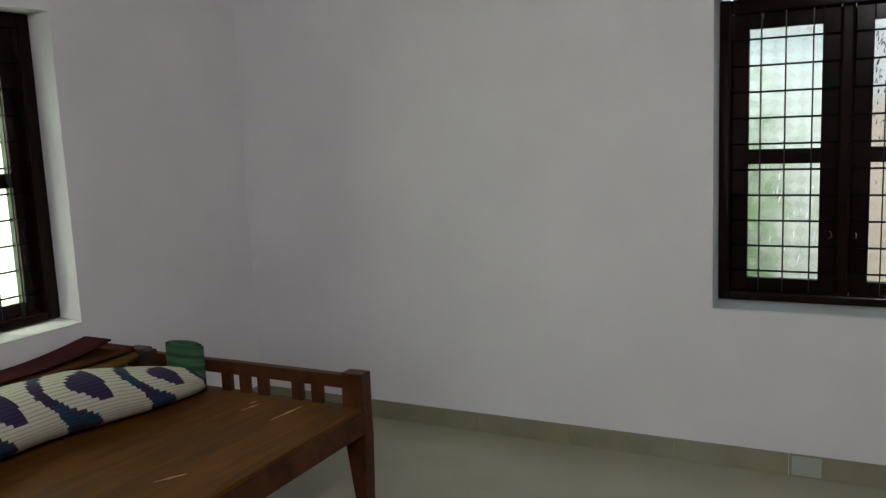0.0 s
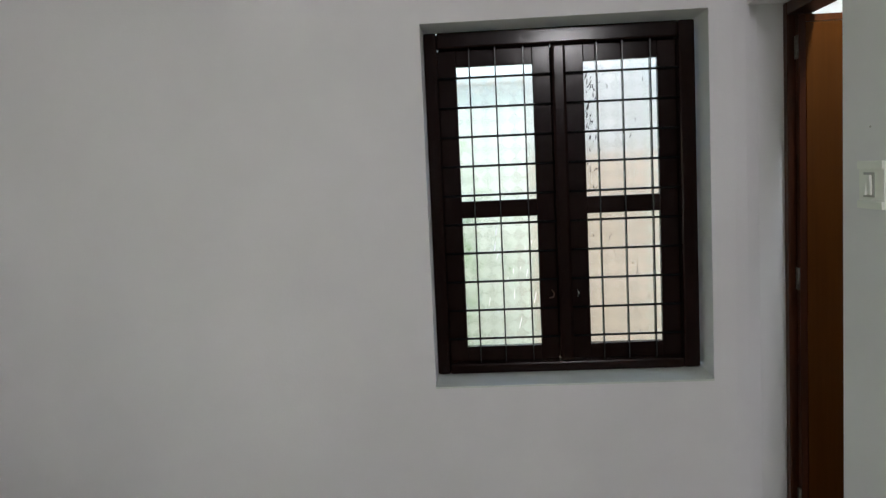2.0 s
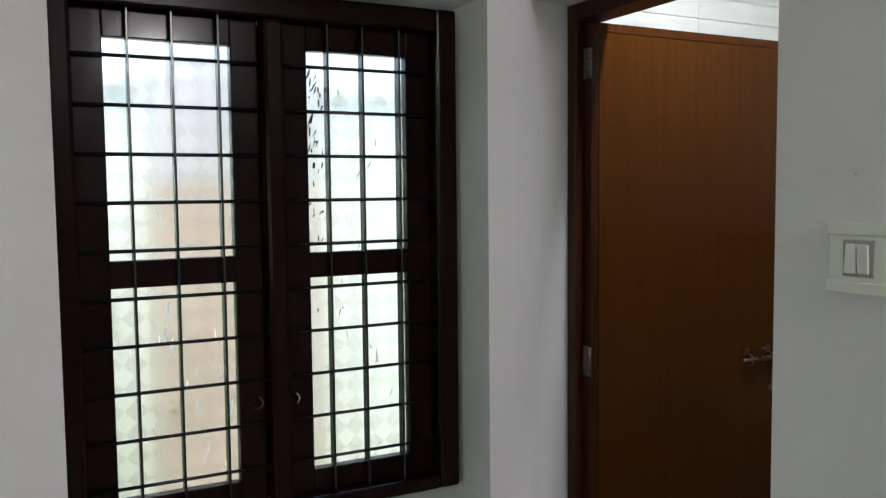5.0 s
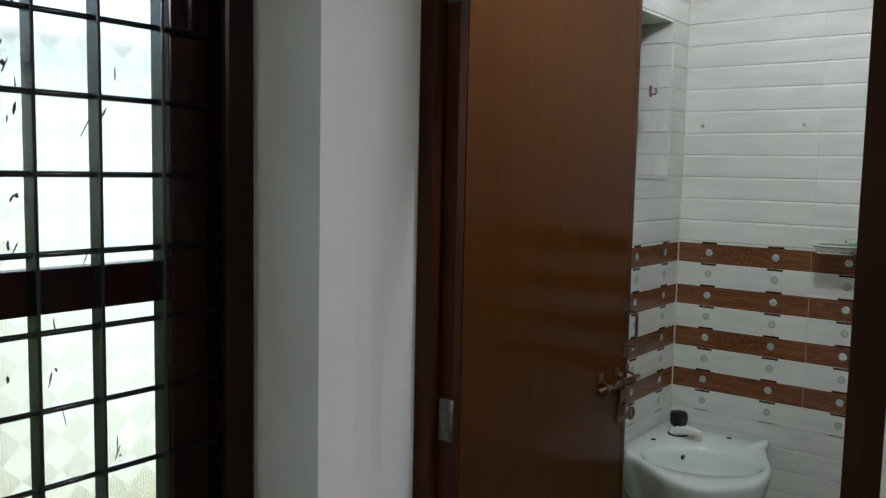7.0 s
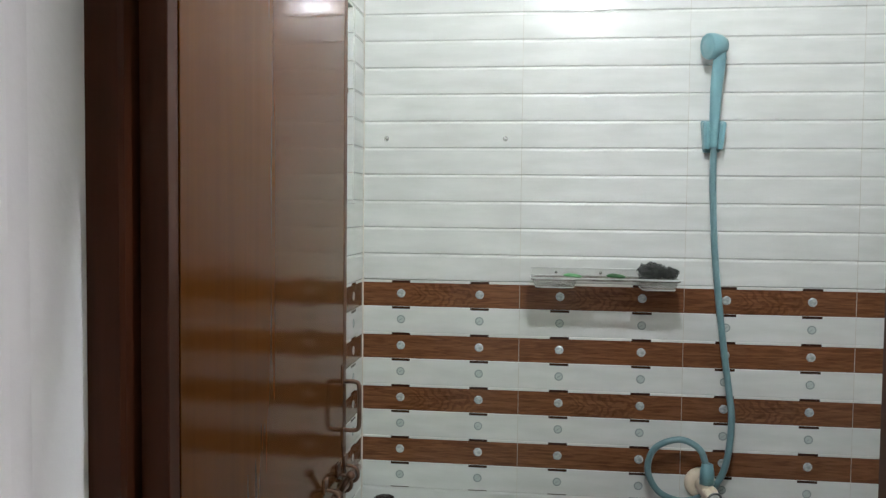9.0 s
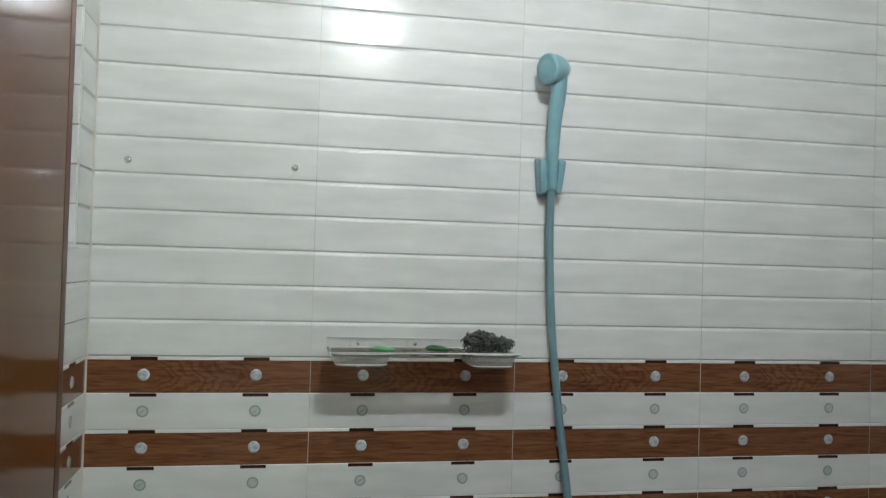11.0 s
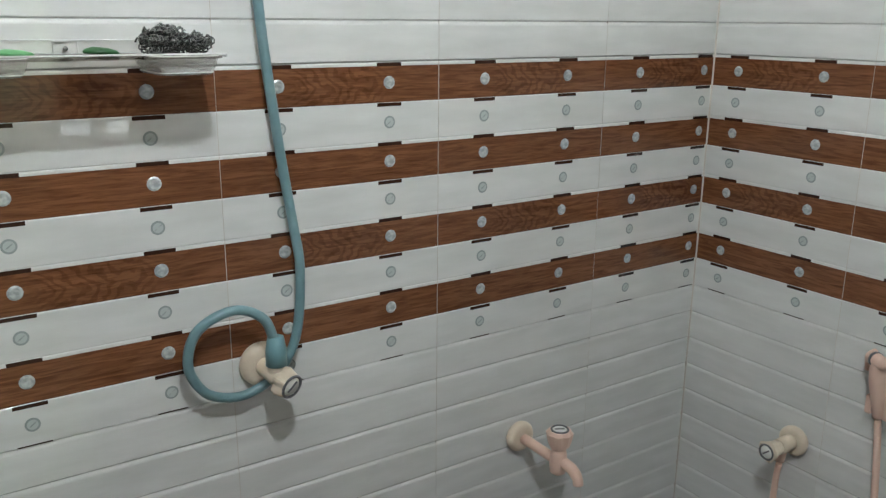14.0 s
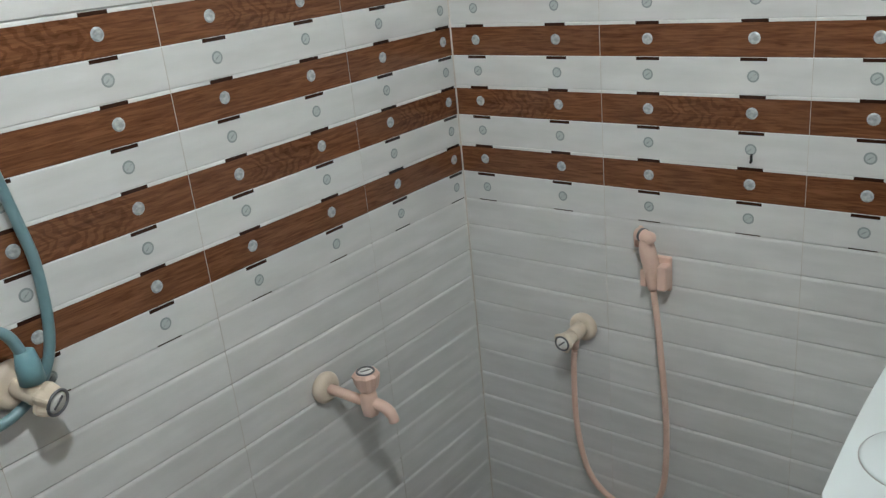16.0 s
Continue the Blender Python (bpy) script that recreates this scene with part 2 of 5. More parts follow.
def box(bm, x0, x1, y0, y1, z0, z1, bevel=0.0, mat=0):
    made = bmesh.ops.create_cube(bm, size=1.0, matrix=Matrix.LocRotScale(((x0 + x1) / 2, (y0 + y1) / 2, (z0 + z1) / 2), None, (abs(x1 - x0), abs(y1 - y0), abs(z1 - z0))))
    vs = made["verts"]
    for f in {f for v in vs for f in v.link_faces}:
        f.material_index = mat
    if bevel:
        bmesh.ops.bevel(bm, geom=list({e for v in vs for e in v.link_edges}), offset=bevel, segments=2, affect="EDGES", profile=0.6)
    return bm


def prism(bm, outline, z0, z1):
    """A plan outline, drawn up from z0 to z1."""
    low = [bm.verts.new((x, y, z0)) for x, y in outline]
    top = [bm.verts.new((x, y, z1)) for x, y in outline]
    bm.faces.new(low[::-1])
    bm.faces.new(top)
    for i in range(len(low)):
        j = (i + 1) % len(low)
        bm.faces.new((low[i], low[j], top[j], top[i]))
    return bm


def rounded(points, steps=8):
    """Catmull-Rom through the points."""
    pts = [Vector(p) for p in points]
    pts = [2 * pts[0] - pts[1], *pts, 2 * pts[-1] - pts[-2]]
    out = []
    for i in range(1, len(pts) - 2):
        a, b, c, d = pts[i - 1:i + 3]
        for k in range(steps):
            t = k / steps
            out.append(0.5 * (2 * b + (c - a) * t + (2 * a - 5 * b + 4 * c - d) * t * t + (3 * b - a - 3 * c + d) * t ** 3))
    return out + [pts[-2]]


def sweep(bm, points, radius, seg=10, mat=0):
    """A round tube along the points; radius may be one number or one for each point."""
    pts = [Vector(p) for p in points]
    radii = radius if isinstance(radius, (list, tuple)) else [radius] * len(pts)
    ref, rings = None, []
    for i, p in enumerate(pts):
        d = (pts[min(i + 1, len(pts) - 1)] - pts[max(i - 1, 0)]).normalized()
        if ref is None:
            ref = d.orthogonal().normalized()
        ref = (ref - d * ref.dot(d)).normalized()
        side = d.cross(ref)
        rings.append([bm.verts.new(p + radii[i] * (math.cos(a) * ref + math.sin(a) * side)) for a in (2 * math.pi * k / seg for k in range(seg))])
    faces = []
    for r, s in zip(rings, rings[1:]):
        for k in range(seg):
            faces.append(bm.faces.new((r[k], r[(k + 1) % seg], s[(k + 1) % seg], s[k])))
    faces += [bm.faces.new(rings[0][::-1]), bm.faces.new(rings[-1])]
    for f in faces:
        f.material_index, f.smooth = mat, len(f.verts) == 4
    return bm


def lathe(bm, profile, m, seg=24, lobes=0, depth=0.0, mat=0):
    """A turned shape: profile of (radius, height) along the local z of m; lobes press flutes into it."""
    rings = []
    for r, z in profile:
        ring = []
        for k in range(seg):
            a = 2 * math.pi * k / seg
            rr = r * (1 - depth * (0.5 + 0.5 * math.cos(lobes * a))) if lobes else r
            ring.append(bm.verts.new(m @ Vector((rr * math.cos(a), rr * math.sin(a), z))))
        rings.append(ring)
    for r, s in zip(rings, rings[1:]):
        for k in range(seg):
            f = bm.faces.new((r[k], r[(k + 1) % seg], s[(k + 1) % seg], s[k]))
            f.smooth, f.material_index = not lobes, mat
    for f in (bm.faces.new(rings[0][::-1]), bm.faces.new(rings[-1])):
        f.material_index = mat
    return bm


def mesh_of(bm, name, mats):
    bmesh.ops.recalc_face_normals(bm, faces=bm.faces)
    data = bpy.data.meshes.new(name)
    bm.to_mesh(data)
    bm.free()
    for m in mats if isinstance(mats, (list, tuple)) else [mats]:
        data.materials.append(m)
    return data


def part(name, bm, mats, parent=None, label=""):
    ob = new(name, mesh_of(bm, name, mats))
    if parent:
        ob.parent = parent
        ob.matrix_parent_inverse = parent.matrix_world.inverted()
    return tagged(ob, label)


def thing(name, label, category, group="", at=(0, 0, 0)):
    ob = new(name)
    ob.location, ob.empty_display_size = at, 0.05
    bpy.context.view_layer.update()
    return tagged(ob, label, category, group)


def setting(name, bm, mats, label, category="wall"):
    return tagged(part(name, bm, mats), label, category, kind="structure")


NB = bmesh.new

# ---- the setting: bedroom ----
WX, EX, NY, SY, TOP = -5.17, -1.399, -0.022, -4.4, 2.85
WIN = (-2.572, -1.535, 0.727, 2.081)

b = NB()
for x0, x1, z0, z1 in ((-5.4, WIN[0], 0, TOP), (WIN[0], WIN[1], 0, WIN[2]), (WIN[0], WIN[1], WIN[3], TOP)):
    box(b, x0, x1, NY, 0.215, z0, z1)
prism(b, [(WIN[1], NY), (-1.45, NY), (-1.405, -0.017), (-1.36, -0.006), (-1.18, -0.004), (-1.18, 0.215), (WIN[1], 0.215)], 0, TOP)
wall_north = setting("wall_north", b, WALL, "white painted plaster wall around the dark window")
W2 = (-2.27, -1.225, 0.757, 2.147)
b = NB()
for y0, y1, z0, z1 in ((SY - 0.2, W2[0], 0, TOP), (W2[1], NY, 0, TOP), (W2[0], W2[1], 0, W2[2]), (W2[0], W2[1], W2[3], TOP)):
    box(b, WX - 0.22, WX, y0, y1, z0, z1)
wall_west = setting("wall_west", b, WALL, "pale lavender white plaster wall behind the cot")
DS, DT = -0.835, 2.083
b = NB()
box(b, EX, -1.18, SY - 0.2, DS, 0, TOP)
box(b, EX, -1.18, DS, NY, DT, TOP)
wall_east = setting("wall_east", b, WALL, "white plaster wall with the bathroom doorway")
b = NB()
for x0, x1, z0, z1 in ((WX, -4.1, 0, TOP), (-3.1, EX, 0, TOP), (-4.1, -3.1, 0, 0.75), (-4.1, -3.1, 2.08, TOP)):
    box(b, x0, x1, SY - 0.2, SY, z0, z1)
wall_south = setting("wall_south", b, WALL, "white painted plaster wall with a window opening")
setting("ceiling", box(NB(), -5.4, -1.18, SY - 0.2, 0.215, TOP, TOP + 0.12), CEIL, "white painted flat ceiling of the bedroom", "ceiling")
floor = setting("floor", box(NB(), WX, -1.18, SY, -0.004, -0.12, 0), FLOORM, "glossy olive beige vitrified tile floor", "floor")

# ---- the setting: bathroom ----
BS = -1.882
T = 0.0034
VX0, VX1, VZ0, VZ1 = -0.56, -0.10, 1.57, 2.025
BTOP = 2.675
b = NB()
box(b, T, 0.2, BS - 0.2, 0.215, -0.12, BTOP)
bath_east = setting("wall_bath_east", b, GROUT, "bathroom wall clad in ivory and wood-print plank tiles")
b = NB()
box(b, -1.18, T, BS - 0.2, BS - T, -0.12, BTOP)
bath_south = setting("wall_bath_south", b, GROUT, "bathroom wall clad in ivory and wood-print plank tiles")
b = NB()
for x0, x1, z0, z1 in ((-1.18, VX0, -0.12, BTOP), (VX1, T, -0.12, BTOP), (VX0, VX1, -0.12, VZ0), (VX0, VX1, VZ1, BTOP)):
    box(b, x0, x1, T, 0.215, z0, z1)
bath_north = setting("wall_bath_north", b, GROUT, "tiled bathroom wall with a ventilator recess")
setting("ceiling_bath", box(NB(), -1.18, T, BS - T, T, BTOP, BTOP + 0.1), BCEIL, "white painted bathroom ceiling", "ceiling")
setting("floor_bath", box(NB(), -1.18, T, BS - T, T, -0.12, -0.02), BATHF, "dark brown matt ceramic bathroom floor", "floor")

# ---- outside ----
GROUND = grain(material("earth", (0.2, 0.2, 0.13), 0.9), (0.12, 0.135, 0.075), (0.23, 0.225, 0.16), size=0.8)
LATER = grain(material("laterite_plaster", (0.42, 0.26, 0.18), 0.85), (0.4, 0.325, 0.25), (0.5, 0.415, 0.335), size=3.0, bump=0.3, fine=30)
PALE = grain(material("pale_plaster", (0.7, 0.7, 0.64), 0.85), (0.56, 0.61, 0.53), (0.68, 0.73, 0.64), size=1.5)
GREYPL = grain(material("grey_plaster", (0.47, 0.46, 0.44), 0.85), (0.41, 0.405, 0.385), (0.53, 0.525, 0.5), size=3.0, bump=0.3, fine=30)
LEAF = grain(material("leaf_green", (0.06, 0.13, 0.03), 0.5), (0.055, 0.13, 0.02), (0.11, 0.24, 0.04), size=4.0)
BARK = grain(material("bark", (0.12, 0.08, 0.05), 0.9), (0.08, 0.05, 0.03), (0.16, 0.11, 0.07), size=12.0, scale=(1, 1, 0.2))
b = NB()
for x0, x1, y0, y1 in ((-300, 300, 0.215, 300), (-300, 300, -300, -4.6), (-300, -5.4, -4.6, 0.215), (0.2, 300, -4.6, 0.215)):
    box(b, x0, x1, y0, y1, -0.5, -0.3)
setting("ground", b, GROUND, "earth yard with thin grass around the house", "ground")
pier = thing("boundary_pier", "brown plastered boundary pier outside the window", "wall")
part("shaft", box(NB(), -2.08, -1.3, 2.0, 2.3, -0.3, 1.62, 0.01), LATER, pier)
part("upper_shaft", box(NB(), -2.08, -1.3, 2.0, 2.3, 1.62, 2.3, 0.01), GREYPL, pier)
nb = thing("neighbour_wall", "pale green plastered yard wall behind the garden", "wall")
part("panel", box(NB(), -9, 6, 3.3, 3.5, -0.3, 2.2), PALE, nb)
part("coping", box(NB(), -9, 6, 3.25, 3.55, 2.2, 2.27, 0.01), LATER, nb)


def shrub(x, y, h, spread, seed):
    """Forked stems that carry many small leaves."""
    rng = random.Random(seed)
    sh = thing("shrub", "leafy green garden shrub outside the window", "shrub", "garden shrubs", (x, y, -0.3))
    stem, leaves = NB(), NB()
    for k in range(7):
        a, tip = rng.uniform(0, 6.28), rng.uniform(0.6, 1.0) * h
        end = Vector((x + spread * math.cos(a) * rng.uniform(0.3, 1), y + spread * math.sin(a) * rng.uniform(0.3, 1), tip - 0.3))
        base = Vector((x, y, -0.3))
        pts = rounded([base, base.lerp(end, 0.4) + Vector((0, 0, 0.15)), end], 5)
        sweep(stem, pts, [0.03 - 0.024 * i / (len(pts) - 1) for i in range(len(pts))], 6)
        for i in range(230):
            c = pts[rng.randrange(3, len(pts))] + Vector((rng.gauss(0, 0.22), rng.gauss(0, 0.22), rng.gauss(0, 0.22)))
            d = Vector((rng.uniform(-1, 1), rng.uniform(-1, 1), rng.uniform(-0.8, 0.3))).normalized()
            w, ln = d.orthogonal().normalized() * 0.03, d * 0.12
            up = d.cross(w).normalized() * 0.012
            vs = [leaves.verts.new(v) for v in (c, c + ln * 0.45 + w, c + ln, c + ln * 0.45 - w, c + ln * 0.45 + up)]
            for q in ((0, 1, 4), (1, 2, 4), (2, 3, 4), (3, 0, 4)):
                leaves.faces.new([vs[j] for j in q])
    part("stem", stem, BARK, sh)
    part("foliage", leaves, LEAF, sh)


for x, y, h, sp, seed in ((-3.1, 2.4, 1.9, 0.6, 1), (-4.1, 2.3, 2.2, 0.6, 2), (-6.5, -1.3, 2.3, 0.7, 4), (-6.6, -2.3, 2.0, 0.7, 5), (-7.3, -0.4, 2.8, 0.9, 6), (-7.6, -1.6, 3.0, 0.9, 7)):
    shrub(x, y, h, sp, seed)

# ---- bedroom windows ----


def sash_frame(x0, x1, z0, z1):
    b = NB()
    for a, c, e, f in ((x0, x0 + 0.07, z0, z1), (x1 - 0.07, x1, z0, z1), (x0 + 0.07, x1 - 0.07, z0, 0.098), (x0 + 0.07, x1 - 0.07, 0.612, 0.678), (x0 + 0.07, x1 - 0.07, 1.2, z1)):
        box(b, a, c, 0.05, 0.083, e, f, 0.003)
    return b


def casement(w, h):
    """A two-leaf barred window with obscured glass; local x along the wall, y outwards, origin at its lower corner."""
    win = thing("window", "dark varnished two-leaf window with black iron grille", "window")
    win["kind"] = "structure"
    s, r = 0.05, w - 0.062
    m0, m1 = 0.484, 0.54
    part("stile", box(NB(), 0, s, 0, 0.09, 0, h, 0.009), DARKW, win)
    part("stile", box(NB(), r, w, 0, 0.09, 0, h, 0.009), DARKW, win)
    part("head", box(NB(), s, r, 0.001, 0.09, h - 0.062, h, 0.008), DARKW, win)
    part("sill_rail", box(NB(), s, r, 0.001, 0.09, 0, 0.04, 0.008), DARKW, win)
    part("mullion", box(NB(), m0, m1, 0.0015, 0.085, 0.04, h - 0.062, 0.012), DARKW, win)
    for x0, x1, sign in ((s, m0, 1), (m1, r, -1)):
        sash = part("sash", sash_frame(x0, x1, 0.04, h - 0.062), DARKW, win)
        for z0, z1 in ((0.098, 0.612), (0.678, 1.2)):
            p = part("pane", box(NB(), x0 + 0.062, x1 - 0.062, 0.066, 0.07, z0 - 0.01, z1 + 0.01), PANEM, sash, "obscured patterned glass")
            p.visible_shadow = False
        for k in range(10):
            z = 0.133 + 0.1137 * k
            part("rod", sweep(NB(), [(x0 - 0.005, 0.036, z), (x1 + 0.005, 0.036, z)], 0.0046, 8), BARM, win)
        for f in (0.28, 0.51, 0.76):
            x = x0 + f * (x1 - x0)
            part("flat_bar", box(NB(), x - 0.0028, x + 0.0028, 0.02, 0.05, 0.03, h - 0.05, 0.001), BARM, win)
        xl = m0 - 0.02 if sign > 0 else m1 + 0.02
        part("catch", sweep(NB(), rounded([(xl - 0.012 * sign, 0.048, 0.285), (xl, 0.03, 0.29), (xl + 0.004, 0.025, 0.305), (xl - 0.004, 0.035, 0.318)], 4), 0.0026, 8), STEEL if sign < 0 else BRONZE, sash, "small metal catch")
    return win


win = casement(WIN[1] - WIN[0] - 0.014, 1.328)
win.name = "window_1"
win.location = (WIN[0], 0.122, 0.742)
win2 = casement(W2[1] - W2[0] - 0.006, 1.37)
win2.matrix_world = pose(WX - 0.13, W2[0] + 0.003, 0.775, 0, 0, 90)
win2.name = "window_2"
win3 = copy_thing(win, pose(-3.1 + 0.012, SY - 0.1, 0.752, 0, 0, 180))
win3.name = "window_3"
# rounded plaster sills, sloping to the room
SILL = grain(material("sill_paint", (0.66, 0.7, 0.66), 0.3), (0.6, 0.64, 0.6), (0.7, 0.73, 0.7), size=6.0)
b = NB()
for x0, x1, y0, y1, z in ((WIN[0], WIN[1], NY - 0.001, 0.215, 0.727),):
    vs = [b.verts.new(v) for v in ((x0, y0, z - 0.004), (x1, y0, z - 0.004), (x1, y1, z - 0.004), (x0, y1, z - 0.004), (x0, y0, z + 0.002), (x1, y0, z + 0.002), (x1, y1, z + 0.018), (x0, y1, z + 0.018))]
    for q in ((0, 1, 2, 3), (4, 5, 6, 7), (0, 1, 5, 4), (1, 2, 6, 5), (2, 3, 7, 6), (3, 0, 4, 7)):
        b.faces.new([vs[i] for i in q])
setting("trim_sill", b, SILL, "smooth painted sill under the window", "sill")
b = NB()
vs = [b.verts.new(v) for v in ((WX + 0.001, W2[0], 0.753), (WX + 0.001, W2[1], 0.753), (WX - 0.22, W2[1], 0.753), (WX - 0.22, W2[0], 0.753), (WX + 0.001, W2[0], 0.759), (WX + 0.001, W2[1], 0.759), (WX - 0.22, W2[1], 0.778), (WX - 0.22, W2[0], 0.778))]
for q in ((0, 1, 2, 3), (4, 5, 6, 7), (0, 1, 5, 4), (1, 2, 6, 5), (2, 3, 7, 6), (3, 0, 4, 7)):
    b.faces.new([vs[i] for i in q])
setting("trim_sill_west", b, SILL, "smooth painted sill above the cot", "sill")

# ---- skirting ----
SKIRT = grain(material("skirting_tile_glaze", (0.3, 0.29, 0.2), 0.1), (0.25, 0.24, 0.165), (0.31, 0.3, 0.21), size=5.0, per_object=True)
SKIRTGLINT = material("pale_skirting_glint", (0.42, 0.44, 0.4), 0.06)
base = thing("baseboard", "olive beige vitrified skirting tiles along the walls", "skirting")
base["kind"] = "structure"
x = -2.7445 - 5 * 0.5
while x < -1.40:
    a, c = max(x, WX) + 0.0012, min(x + 0.5, -1.40) - 0.0012
    if c - a > 0.02:
        part("skirting_tile", box(NB(), a, c, NY - 0.009, NY, 0, 0.1, 0.0012), SKIRT, base)
    x += 0.5
# Added piece; its pale colour stands for a bright reflection in the skirting.
short = box(NB(), -0.06, 0.06, -0.006, 0, -0.044, 0.044, 0.0012)
bmesh.ops.transform(short, matrix=pose(-2.172, NY - 0.012, 0.052, 4, 0, 0), verts=short.verts)
part("skirting_tile", short, SKIRTGLINT, base, "short piece coloured pale for a reflection in the skirting")
for k in range(9):
    y0 = NY - 0.012 - 0.5 * k
    y1 = max(y0 - 0.4975, SY)
    part("skirting_tile", box(NB(), WX, WX + 0.009, y1, y0, 0, 0.1, 0.0012), SKIRT, base)
    if y1 < DS - 0.02:
        part("skirting_tile", box(NB(), EX - 0.009, EX, y1, min(y0, DS - 0.01), 0, 0.1, 0.0012), SKIRT, base)

# ---- door ----
frame_ob = thing("door_frame", "dark brown wooden frame of the bathroom doorway", "door frame")
frame_ob["kind"] = "structure"
part("jamb", prism(NB(), [(-1.268, -0.004), (-1.268, -0.039), (-1.262, -0.042), (-1.18, -0.042), (-1.18, -0.004)], 0, DT - 0.002), FRAMEW, frame_ob)
part("jamb", prism(NB(), [(-1.268, DS + 0.002), (-1.268, DS + 0.07), (-1.215, DS + 0.07), (-1.215, DS + 0.045), (-1.18, DS + 0.045), (-1.18, DS + 0.002)], 0, DT - 0.002), FRAMEW, frame_ob)
part("head", box(NB(), -1.268, -1.18, DS + 0.07, -0.042, DT - 0.045, DT - 0.002, 0.003), FRAMEW, frame_ob)

door = thing("door", "glossy teak veneered flush door standing open", "door", at=(-1.25, -0.06, 0))
door["kind"] = "structure"
LX0, LX1, LY0, LY1, LZ1 = -1.24, -0.487, -0.077, -0.046, 2.03
part("leaf", box(NB(), LX0 + 0.026, LX1 - 0.026, LY0, LY1, 0.036, LZ1 - 0.026, 0.0008), TEAK, door)
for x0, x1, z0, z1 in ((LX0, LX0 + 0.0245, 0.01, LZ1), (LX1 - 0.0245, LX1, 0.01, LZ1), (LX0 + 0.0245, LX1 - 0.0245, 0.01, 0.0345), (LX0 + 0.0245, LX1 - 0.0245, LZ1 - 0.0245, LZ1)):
    # Hinge edge takes the frame's dark wood to show the rebate's shade.
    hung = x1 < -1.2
    part("lipping", box(NB(), x0, x1, LY0 + 0.001 * hung, LY1, z0, z1, 0.0018), FRAMEW if hung else TEAKEDGE, door, "hinge edge coloured dark for the shaded rebate" if hung else "")
HINGE = grain(material("dull_hinge_steel", (0.35, 0.33, 0.3), 0.4, 0.5), (0.1, 0.09, 0.08), (0.2, 0.185, 0.165), size=60.0)
for z in (0.28, 1.1, 1.92):
    hb = NB()
    sweep(hb, [(LX0 - 0.006, LY0 - 0.001, z - 0.04), (LX0 - 0.006, LY0 - 0.001, z + 0.04)], 0.0045, 10)
    box(hb, LX0 - 0.006, LX0 - 0.0008, LY0 + 0.002, LY0 + 0.028, z - 0.04, z + 0.04)
    part("hinge", hb, HINGE, door, "dull steel butt hinge")
# sliding bolt, pull handle and hasp
F = LY0
ab = NB()
sweep(ab, [(-0.68, F - 0.016, 1.045), (-0.453, F - 0.016, 1.045)], 0.0075, 12)
bolt = part("bolt", ab, BRONZE, door, "bronze sliding bolt")
for x in (-0.64, -0.55, -0.495):
    st = NB()
    sweep(st, rounded([(x, F, 1.062), (x, F - 0.02, 1.058), (x, F - 0.026, 1.045), (x, F - 0.02, 1.032), (x, F, 1.028)], 3), 0.0035, 8)
    box(st, x - 0.011, x + 0.011, F - 0.003, F, 1.058, 1.082, 0.001)
    part("staple", st, BRONZE, bolt)
tb = NB()
sweep(tb, [(-0.605, F - 0.02, 1.05), (-0.607, F - 0.034, 1.075)], 0.005, 8)
lathe(tb, [(0.002, 0), (0.008, 0.003), (0.009, 0.008), (0.006, 0.013), (0.001, 0.015)], look((-0.607, F - 0.034, 1.073), (-0.607, F - 0.05, 1.1)) @ pose(0, 0, 0, 180), 12)
part("bolt_knob", tb, BRONZE, bolt)
hp = NB()
box(hp, -0.534, -0.51, F - 0.006, F, 0.935, 1.035, 0.002)
box(hp, -0.526, -0.518, F - 0.016, F - 0.006, 0.955, 0.99, 0.002)
part("hasp_plate", hp, BRONZE, door)
hr = NB()
box(hr, -0.55, -0.478, F - 0.008, F - 0.003, 0.937, 0.955, 0.002)
sweep(hr, [(-0.466 + 0.014 * math.cos(k * math.pi / 8), F - 0.006, 0.946 + 0.014 * math.sin(k * math.pi / 8)) for k in range(17)], 0.0045, 8)
part("hasp", hr, BRONZE, door)
hd = NB()
sweep(hd, rounded([(-0.512, F, 1.226), (-0.511, F - 0.022, 1.226), (-0.51, F - 0.03, 1.218), (-0.51, F - 0.031, 1.18), (-0.51, F - 0.03, 1.142), (-0.511, F - 0.022, 1.134), (-0.512, F, 1.134)], 4), 0.0042, 10)
for z in (1.24, 1.12):
    box(hd, -0.522, -0.502, F - 0.003, F, z - 0.018, z + 0.018, 0.002)
part("pull_handle", hd, BRONZE, door, "bronze bow handle")

# ---- switch plate ----
sw = thing("switch_plate", "off-white two-rocker switch plate on the wall", "switch", at=(EX, -1.0200, 1.458))
X = EX
part("cover", box(NB(), X - 0.011, X, -1.0950, -0.9570, 1.4, 1.517, 0.004), WHITEP, sw)
for z0, z1 in ((1.4, 1.42), (1.497, 1.517)):
    part("rail", box(NB(), X - 0.016, X - 0.011, -1.0950, -0.9570, z0, z1, 0.0025), WHITEP, sw)
part("bezel", box(NB(), X - 0.0135, X - 0.0108, -1.0450, -0.9880, 1.428, 1.489, 0.001), GREYP, sw)
for y in (-1.0275, -1.0045):
    rk = box(NB(), X - 0.019, X - 0.0125, y - 0.0095, y + 0.0095, 1.434, 1.483, 0.0015)
    for v in rk.verts:
        v.co.x += (v.co.z - 1.4585) * (0.09 if y > -1.01 else -0.09)
    part("rocker", rk, WHITEP, sw)
sc = NB()
